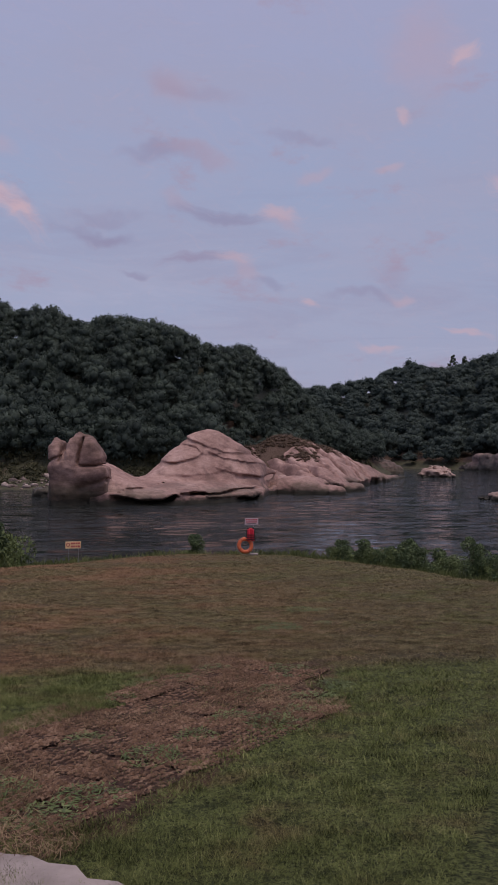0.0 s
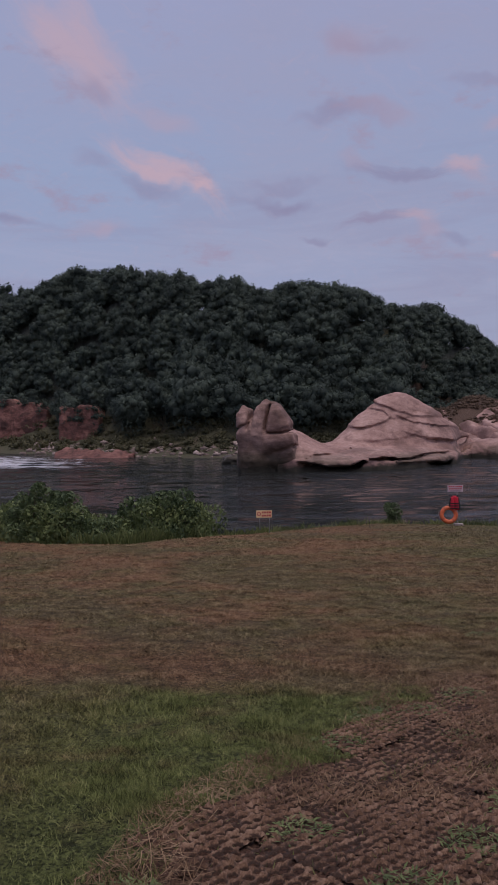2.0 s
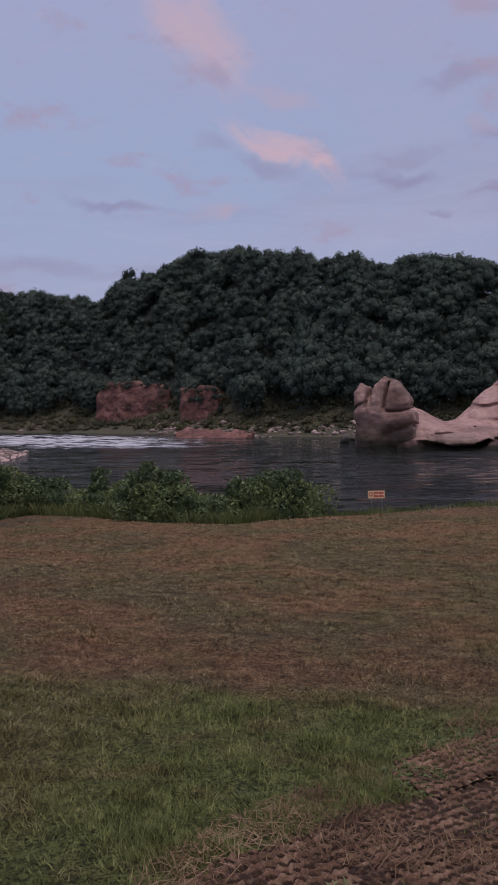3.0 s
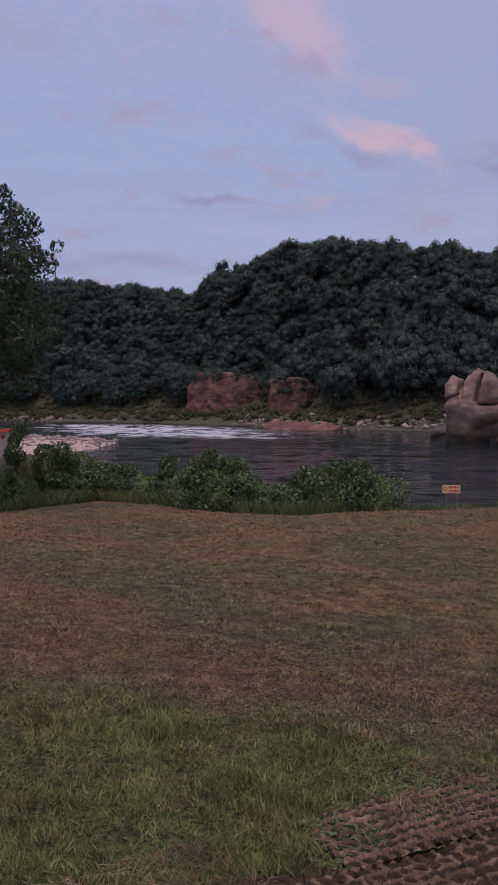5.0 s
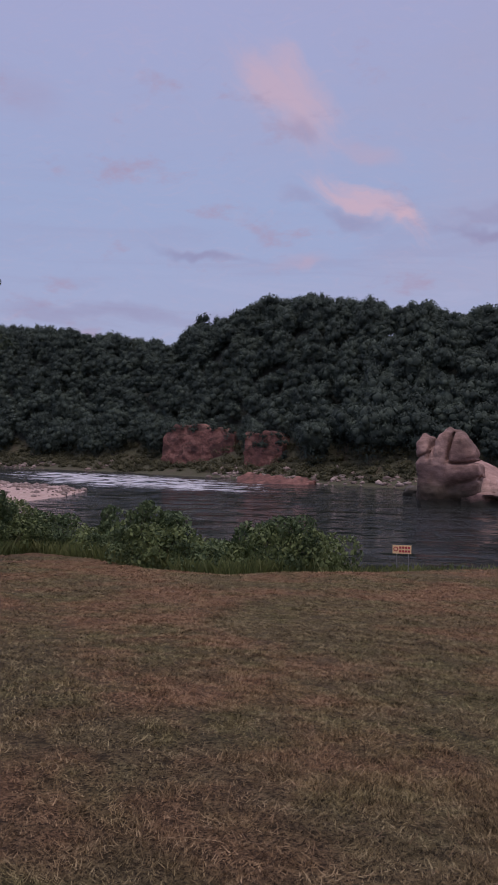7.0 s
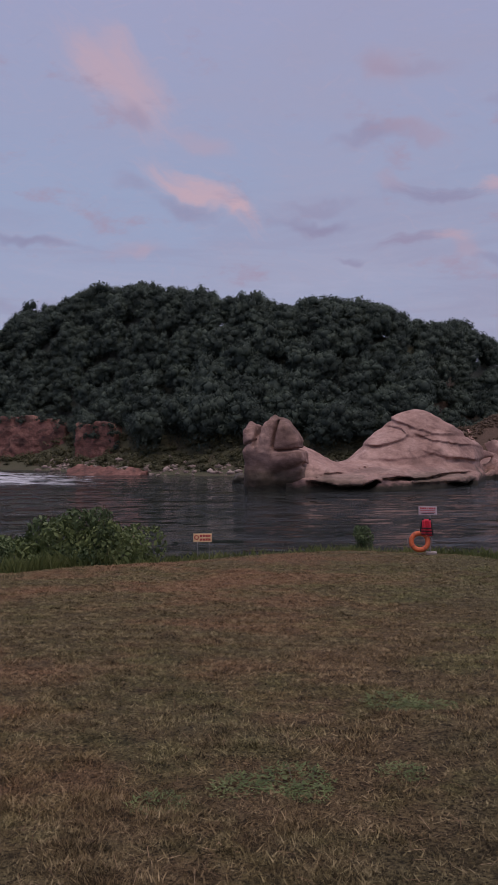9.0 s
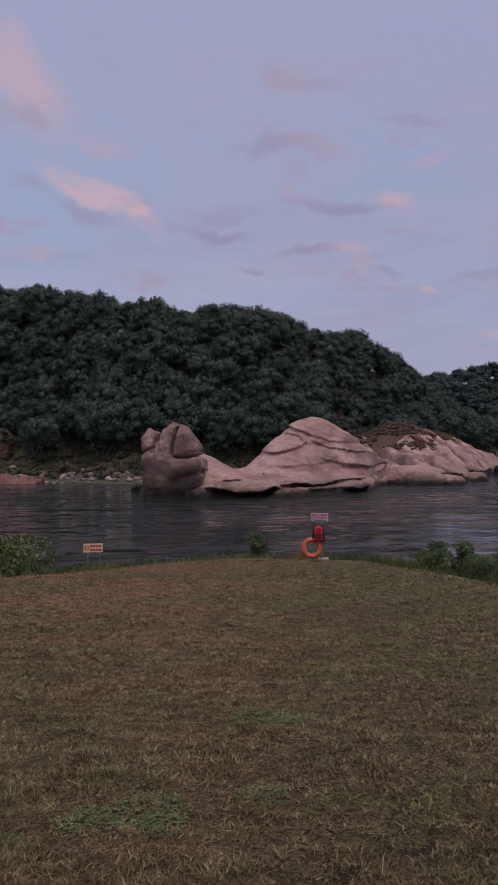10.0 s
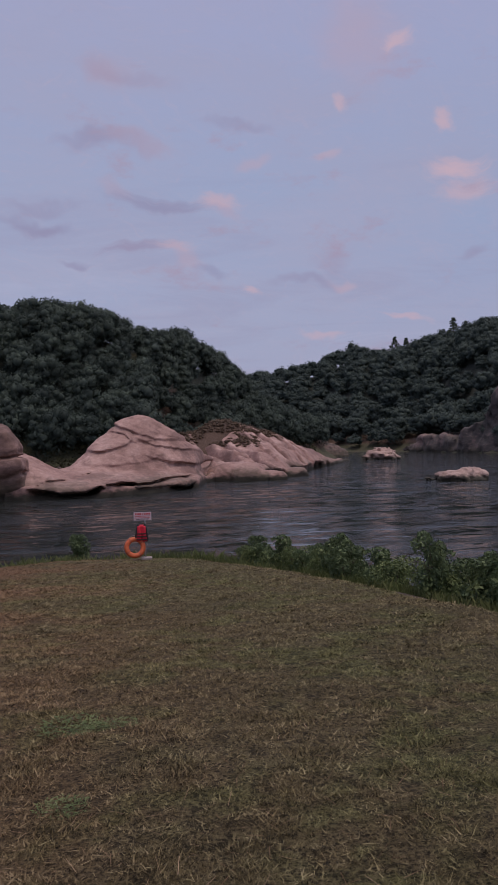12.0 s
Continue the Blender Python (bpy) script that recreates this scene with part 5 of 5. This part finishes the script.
def rescue_pillar():
    x, y = -24.2, 20.75
    top = tagged(new("rescue_pillar"), "white round rescue-equipment pillar with a red cap", "pillar")
    top.location = (x, y, 3.9)
    part("shaft", add_rod(bmesh.new(), (0, 0, -0.3), (0, 0, 1.0), 0.28, None, 28), PILLAR_PAINT, top, soft=False)
    part("cap", add_rod(bmesh.new(), (0, 0, 1.0), (0, 0, 1.14), 0.33, 0.28, 28), RED_PAINT, top, "red cap")
    part("solar_panel", add_box(bmesh.new(), 0.42, 0.30, 0.03, pose(0.02, 0, 1.25, -18, 12, 0), 0.004), BLACK, top, "black solar panel")
    part("bracket", add_rod(bmesh.new(), (0, 0, 1.12), (0, 0, 1.25), 0.02), STEEL, top)
    part("emblem", add_box(bmesh.new(), 0.15, 0.02, 0.15, pose(0.17, -0.225, 0.82, 0, 0, 38), 0.004), RED_PAINT, top, "small red emblem")
    part("window", add_box(bmesh.new(), 0.10, 0.05, 0.38, pose(-0.12, -0.24, 0.74, 0, 0, -27), 0.01), BLACK, top, "dark slot in the side")


rescue_pillar()
# ---------------------------------------------------------------- the near tree
def limb(bm, a, b, r1, r2, r, bend=0.12, n=5):
    a, b = Vector(a), Vector(b)
    last, side = a, Vector((r.normal(), r.normal(), r.normal() * 0.4)) * bend * (b - a).length
    for i in range(1, n + 1):
        u = i / n
        p = a.lerp(b, u) + side * math.sin(math.pi * u) * 0.6
        add_rod(bm, last, p, r1 + (r2 - r1) * (i - 1) / n, r1 + (r2 - r1) * u, 8)
        last = p


def near_tree(x, y, z, seed):
    r = np.random.default_rng(seed)
    top = tagged(new("tree"), "tall dark broadleaf tree on the near bank", "tree")
    top.location, top.scale = (x, y, z), (1.07, 1.07, 1.07)
    bm = bmesh.new()
    limb(bm, (0, 0, -0.4), (0.3, 0.2, 4.2), 0.30, 0.22, r)
    limb(bm, (0.3, 0.2, 4.2), (0.1, 0.4, 9.6), 0.22, 0.05, r)
    part("trunk", bm, BARK, top, soft=True)
    lobes = []
    for i in range(66):
        a, u = i * 2.4 + r.uniform(-0.4, 0.4), (i + 0.5) / 66
        q = float(np.interp(u, [0, 0.25, 0.55, 0.8, 1.0], [2.0, 2.5, 2.55, 1.9, 0.5])) * r.uniform(0.6, 1.12)
        tip = (q * math.cos(a), q * math.sin(a), 3.9 + 6.1 * u)
        bm = bmesh.new()
        limb(bm, (0.2, 0.25, 3.4 + 6.2 * u), tip, 0.06, 0.015, r)
        part("limb", bm, BARK, top, soft=True)
        lobes.append((*tip, r.uniform(0.4, 0.75)))
        lobes.append((tip[0] * 0.6, tip[1] * 0.6, tip[2] - 0.2, 0.8))
        lobes.append((tip[0] * 1.15 + r.normal() * 0.2, tip[1] * 1.15, tip[2] + r.normal() * 0.4, r.uniform(0.2, 0.4)))
    v = leaf_cloud(r, lobes, 70000, 0.062, 0.3)
    link("crown", raw_mesh("crown", v, np.arange(len(v)).reshape(-1, 4), TREE_LEAF, False), top, "dark green leaf crown")


near_tree(-20.35, 14.75, 2.5, 77)

def conifer(x, y, tall, seed):
    """A lone pine with open tiers of boughs."""
    r = np.random.default_rng(seed)
    top = tagged(new("pine_tree"), "lone dark pine standing above the far ridge", "tree")
    top.location = (x, y, float(ground_height(np.array(float(x)), np.array(float(y)))))
    part("trunk", add_rod(bmesh.new(), (0, 0, -0.5), (0.2, 0, tall), 0.32, 0.08, 8), BARK, top)
    lobes = []
    for tier in range(8):
        for k in range(6):
            u = 0.45 + 0.55 * tier / 7.5 + r.uniform(-0.035, 0.035)
            a, q = k * 1.05 + tier * 0.5 + r.uniform(-0.2, 0.2), ((1.06 - u) * tall * 0.42 + 0.3) * r.uniform(0.5, 1.15)
            for along_it in (0.45, 0.75, 1.0):
                lobes.append((q * along_it * math.cos(a), q * along_it * math.sin(a), tall * u - 0.12 * q * along_it, tall * 0.026))
    v = leaf_cloud(r, lobes, 6000, 0.24, 0.1, 0.4)
    link("crown", raw_mesh("crown", v, np.arange(len(v)).reshape(-1, 4), TREE_LEAF, False), top)


for x, y, tall, seed in ((146, 424, 16.5, 1), (150, 416, 13.5, 2), (162, 378, 16.5, 3), (166, 372, 12.5, 4)):
    conifer(x, y, tall, seed)

# ---------------------------------------------------------------- turf blades
PATCH = [(-3.2, -3.0), (-3.75, -1.9), (-3.6, -0.9), (-3.2, -0.25), (-2.85, 0.35), (-2.6, 1.0), (-2.3, 1.6), (-1.7, 1.8), (-1.2, 1.5), (-1.2, 0.5), (-1.3, -0.5), (-1.75, -1.15), (-2.37, -1.9), (-2.72, -2.7), (-2.9, -2.95)]


def patch_distance(x, y):
    best, inside = np.full(np.shape(x), 1e9), np.zeros(np.shape(x), bool)
    for (ax, ay), (bx, by) in zip(PATCH, PATCH[1:] + PATCH[:1]):
        u = np.clip(((x - ax) * (bx - ax) + (y - ay) * (by - ay)) / ((bx - ax) ** 2 + (by - ay) ** 2), 0, 1)
        best = np.minimum(best, np.hypot(x - ax - u * (bx - ax), y - ay - u * (by - ay)))
        inside ^= ((ay > y) != (by > y)) & (x < (bx - ax) * (y - ay) / (by - ay) + ax)
    return np.where(inside, -best, best)


def fan(cx, cy, left, right, r0, r1, n, r):
    """Spots that thin out with distance from a standing place."""
    a = np.radians(r.uniform(left, right, n))
    q = r0 * (r1 / r0) ** (r.random(n) ** 0.98)
    return cx + q * np.sin(a), cy + q * np.cos(a), q


def turf(n, seed):
    r = np.random.default_rng(seed)
    xs, ys, qs = zip(*(fan(cx, cy, a, b, 1.9, r1, k, r) for cx, cy, a, b, r1, k in
                       ((-2.6, -5.9, -46, 30, 26, n), (-1.9, -2.2, -62, 5, 22, n // 2 + n // 5), (-0.1, 0.0, -46, 32, 26, n))))
    x, y, q = np.concatenate(xs), np.concatenate(ys), np.concatenate(qs)
    tuft = fbm(x * 4.2, y * 4.2, 1.0, 3)
    keep = (edge_distance(x, y) < 0.2) & (tuft > -1.1 + 0.6 * r.random(len(x))) & ((patch_distance(x, y) > -0.10 + 0.16 * fbm(x * 2.5, y * 2.5, 8.0, 2)) | (r.random(len(x)) < 0.05))
    x, y, q, tuft = x[keep], y[keep], q[keep], tuft[keep]
    k = len(x)
    green = smooth(1.5, 1.0, y + 0.4 * fbm(x * 0.5, y * 0.5, 4.0, 2))
    h = (0.005 + 0.016 * r.random(k) + 0.018 * np.clip(tuft, 0, 1)) * (1 + 0.5 * green) + 0.0006 * q
    a = r.uniform(0, 2 * np.pi, k)
    w = np.maximum(0.0009, q * 0.00062) * r.uniform(0.7, 1.4, k)
    lean = r.normal(0, 1, (k, 2)) * (0.021 + 0.0014 * q)[:, None]
    z = lawn_top(x, y) - 0.006
    sx, sy = np.cos(a) * w, np.sin(a) * w
    v = np.stack([np.stack([x - sx, y - sy, z], -1), np.stack([x + sx, y + sy, z], -1), np.stack([x + lean[:, 0], y + lean[:, 1], z + h], -1)], 1).reshape(-1, 3)
    return tagged(link("lawn_grass", raw_mesh("lawn_grass", v, np.arange(len(v)).reshape(-1, 3), BLADE, False)), "short dry mown grass, green in patches", "grass", kind="stuff")


turf(410000, 31)

STRAW = leaf_material("dead_straw", (0.055, 0.034, 0.02), (0.17, 0.105, 0.062), (0.42, 0.30, 0.19), 1.5, 0.85)


def straw(n, seed):
    """Dead stalks lying over the worn patch and here and there on the lawn."""
    r = np.random.default_rng(seed)
    x, y = r.uniform(-4.6, -0.6, n), r.uniform(-3.6, 2.4, n)
    d = patch_distance(x, y)
    cover = fbm(x * 1.6, y * 1.6, 6.0, 3)
    keep = (d < 0.25) & (cover + 0.5 * r.random(n) > 0.50 - 0.75 * smooth(-0.35, 0.05, d) * smooth(-1.6, -2.6, x - 0.25 * y))
    x, y = x[keep], y[keep]
    xe, ye, q = fan(-0.6, -1.0, -40, 30, 2.5, 14, 2500, r)
    ok = edge_distance(xe, ye) < 0
    x, y = np.concatenate([x, xe[ok]]), np.concatenate([y, ye[ok]])
    k = len(x)
    a, L = r.uniform(0, 2 * np.pi, k), r.uniform(0.03, 0.10, k)
    w = r.uniform(0.0009, 0.0019, k)
    z = lawn_top(x, y) + r.uniform(0.012, 0.045, k)
    ux, uy = np.cos(a), np.sin(a)
    rise = r.normal(0, 0.015, k)
    v = np.stack([np.stack([x - ux * L / 2 - uy * w, y - uy * L / 2 + ux * w, z - rise], -1), np.stack([x - ux * L / 2 + uy * w, y - uy * L / 2 - ux * w, z - rise], -1),
                  np.stack([x + ux * L / 2 + uy * w, y + uy * L / 2 - ux * w, z + rise], -1), np.stack([x + ux * L / 2 - uy * w, y + uy * L / 2 + ux * w, z + rise], -1)], 1).reshape(-1, 3)
    return tagged(link("dead_straw", raw_mesh("dead_straw", v, np.arange(len(v)).reshape(-1, 4), STRAW, False)), "dead straw scattered over the worn ground", "straw", kind="stuff")


straw(58000, 17)


def weed_proto(seed):
    r = np.random.default_rng(seed)
    top = tagged(new("weed_clump"), "low dark green weed clump in the turf", "weed")
    k = 300
    a, q = r.uniform(0, 2 * np.pi, k), 0.17 * np.sqrt(r.random(k))
    x, y, z = q * np.cos(a), q * np.sin(a), 0.02 + 0.07 * r.random(k) * (1 - q / 0.2)
    n = r.uniform(0, 2 * np.pi, k)
    L, w = r.uniform(0.02, 0.05, k), r.uniform(0.0025, 0.006, k)
    ux, uy, up = np.cos(n), np.sin(n), r.normal(0.3, 0.4, k)
    p0 = np.stack([x, y, z], -1)
    p2 = p0 + np.stack([ux * L, uy * L, up * L], -1)
    mid, side = (p0 + p2) / 2, np.stack([-uy * w, ux * w, 0 * w], -1)
    v = np.stack([p0, mid + side, p2, mid - side], 1).reshape(-1, 3)
    link("foliage", raw_mesh("foliage", v, np.arange(len(v)).reshape(-1, 4), LIGHT_LEAF, False), top)
    for i in range(4):
        b = i * 1.57
        part("stem", add_rod(bmesh.new(), (0, 0, -0.02), (0.11 * math.cos(b), 0.11 * math.sin(b), 0.05), 0.004, 0.002, 5), BARK, top)
    return top


weeds = [weed_proto(200 + i) for i in range(3)]
spots = [(-2.6, -1.75, 1.2), (-2.3, -1.2, 1.0), (-3.4, -2.3, 1.1), (-1.8, 0.1, 1.0), (-2.45, 0.8, 1.2), (-1.5, -0.6, 1.1), (-3.1, -1.2, 0.9), (-3.0, 0.1, 1.2), (-1.0, 0.4, 1.0),
         (-3.7, -1.9, 1.0), (-2.1, 1.3, 1.1), (-1.4, 0.8, 0.9), (-0.55, 5.8, 1.2), (-0.42, 5.7, 0.9), (-1.3, 3.8, 1.0), (-1.05, 3.95, 1.1), (-0.95, 3.8, 0.8), (-0.45, 4.2, 0.8), (-1.7, 3.5, 0.8),
         (-2.9, -2.5, 1.3), (-3.1, -2.75, 1.1), (-2.0, -0.7, 1.0), (-1.55, 0.3, 1.1), (-1.35, 1.2, 1.2), (-1.25, -0.1, 1.2), (-2.2, 0.35, 0.8), (-2.75, 0.75, 1.1), (-1.7, -1.0, 1.2), (-0.2, 5.75, 0.9)]
for i, (a, b, k) in enumerate(spots):
    m = Matrix.Translation((a, b, float(lawn_top(np.array(a), np.array(b))))) @ Matrix.Rotation(i * 1.7, 4, "Z") @ Matrix.Diagonal((k, k, k * 0.55, 1))
    if i < 3:
        weeds[i].matrix_world = m
        weeds[i]["group"] = "weed clumps in the turf"
    else:
        copy_thing(weeds[i % 3], m)["group"] = "weed clumps in the turf"

# ---------------------------------------------------------------- concrete path corner
def path_slab():
    bm = bmesh.new()
    r = random.Random(4)
    o, u = Vector((-3.22, -3.11, 0)), Vector((0.80, -0.60, 0))
    n = Vector((-u.y, u.x, 0)) * -1
    rim = [o + u * (-2.2 + i * 0.12) + n * (0.05 * r.uniform(-1, 1) + 0.02 * r.uniform(-1, 1)) for i in range(42)]
    rear = [o + u * (-2.2 + 41 * 0.12) + n * 1.3, o + u * -2.2 + n * 1.3]
    ring = [bm.verts.new((p.x, p.y, float(lawn_height(np.array(p.x), np.array(p.y))) + 0.032)) for p in rim + rear]
    face = bm.faces.new(ring)
    made = bmesh.ops.extrude_face_region(bm, geom=[face])
    bmesh.ops.translate(bm, verts=[v for v in made["geom"] if isinstance(v, bmesh.types.BMVert)], vec=(0, 0, -0.09))
    bmesh.ops.recalc_face_normals(bm, faces=bm.faces)
    tagged(part("path", bm, CONCRETE), "worn pale concrete path with a crumbled edge", "path", kind="structure")


path_slab()

# ---------------------------------------------------------------- worn lattice pavers
def paver_material():
    ma, tr, b = material("weathered_paver")
    co = node(tr, "ShaderNodeTexCoord").outputs["Object"]
    rnd = node(tr, "ShaderNodeObjectInfo").outputs["Random"]
    at = node(tr, "ShaderNodeVectorMath", i0=co, i1=node(tr, "ShaderNodeCombineXYZ", X=calc(tr, "MULTIPLY", rnd, 40.0), Y=rnd).outputs[0]).outputs[0]
    grain, blot = spot(tr, 60, 5, 0.75, at), spot(tr, 7, 4, 0.6, at)
    tone = ramp(tr, calc(tr, "ADD", calc(tr, "MULTIPLY", grain, 0.55), calc(tr, "MULTIPLY", blot, 0.45)), [(0.38, (0.048, 0.026, 0.016)), (0.5, (0.145, 0.081, 0.050)), (0.64, (0.31, 0.20, 0.136))])
    # soil lies in the cells
    z = node(tr, "ShaderNodeSeparateXYZ", Vector=co).outputs[2]
    fill = between(tr, calc(tr, "ADD", z, calc(tr, "MULTIPLY", calc(tr, "SUBTRACT", grain, 0.5), 0.012)), 0.005, -0.004)
    tone = mix(tr, fill, tone, ramp(tr, grain, [(0.3, (0.022, 0.013, 0.009)), (0.7, (0.07, 0.038, 0.026))]))
    tr.links.new(tone, b.inputs["Base Color"])
    b.inputs["Roughness"].default_value = 0.95
    relief(tr, b, spot(tr, 90, 5, 0.75, at), 0.8, 0.008)
    return ma


PAVER = paver_material()


def paver_mesh(seed):
    """A lattice tile: worn rounded ribs round staggered cells with soil in them."""
    n, size, pitch = 43, 0.43, 0.43 / 7
    at = np.linspace(-size / 2, size / 2, n)
    X, Y = np.meshgrid(at, at, indexing="ij")
    row = np.floor((Y + size / 2) / pitch)
    u = (X + size / 2) / pitch + 0.5 * (row % 2) + 0.10 * fbm(X * 14, Y * 14, seed, 2)
    v = (Y + size / 2) / pitch + 0.10 * fbm(X * 14, Y * 14, seed + 9.0, 2)
    cell = np.hypot((u - np.floor(u) - 0.5) * 0.92, (v - np.floor(v) - 0.5) * 1.0)
    wear = smooth(-0.7, 0.5, fbm(X * 5, Y * 5, seed + 4.0, 2))
    Z = 0.018 * (0.2 + 0.8 * wear) - 0.052 * smooth(0.48, 0.28, cell) * (0.6 + 0.4 * wear) + 0.010 * fbm(X * 34, Y * 34, seed, 2)
    Z = Z - 0.012 * smooth(size / 2 - 0.012, size / 2, np.maximum(np.abs(X), np.abs(Y)))
    idx = np.arange(n * n).reshape(n, n)
    faces = np.stack([idx[:-1, :-1], idx[1:, :-1], idx[1:, 1:], idx[:-1, 1:]], -1).reshape(-1, 4)
    return raw_mesh("paver", np.stack([X, Y, Z], -1).reshape(-1, 3), faces, PAVER)


def paver_patch():
    top = tagged(new("paver_patch"), "worn brown lattice pavers half buried in dead grass", "paving", kind="structure")
    tiles = [paver_mesh(k * 3.7) for k in range(5)]
    r = random.Random(12)
    turn = radians(52)
    for i in range(-10, 11):
        for j in range(-10, 11):
            u, v = i * 0.416, j * 0.416
            x, y = -2.5 + u * math.cos(turn) - v * math.sin(turn), -0.6 + u * math.sin(turn) + v * math.cos(turn)
            d = float(patch_distance(np.array(x), np.array(y)))
            if d > 0.02:
                continue
            ob = link("paver", tiles[r.randrange(5)], top)
            sink = 0.014 - 0.004 * float(smooth(0.2, 1.4, np.array(y))) + 0.008 * float(fbm(np.array(x * 0.9), np.array(y * 0.9), 2.0, 2)) + r.uniform(-0.002, 0.002)
            za, zb, zc, zd = (float(lawn_top(np.array(x + p), np.array(y + q))) for p, q in ((-0.2, 0), (0.2, 0), (0, -0.2), (0, 0.2)))
            up = Vector(((za - zb) / 0.4, (zc - zd) / 0.4, 1.0)).normalized()
            flat = Vector((0, 0, 1)).rotation_difference(up).to_matrix().to_4x4()
            ob.matrix_world = Matrix.Translation((x, y, (za + zb + zc + zd) / 4 + sink)) @ flat @ pose(0, 0, 0, r.uniform(-1.0, 1.0), r.uniform(-1.0, 1.0), 52 + 180 * r.randrange(2) + r.uniform(-1.5, 1.5))


paver_patch()
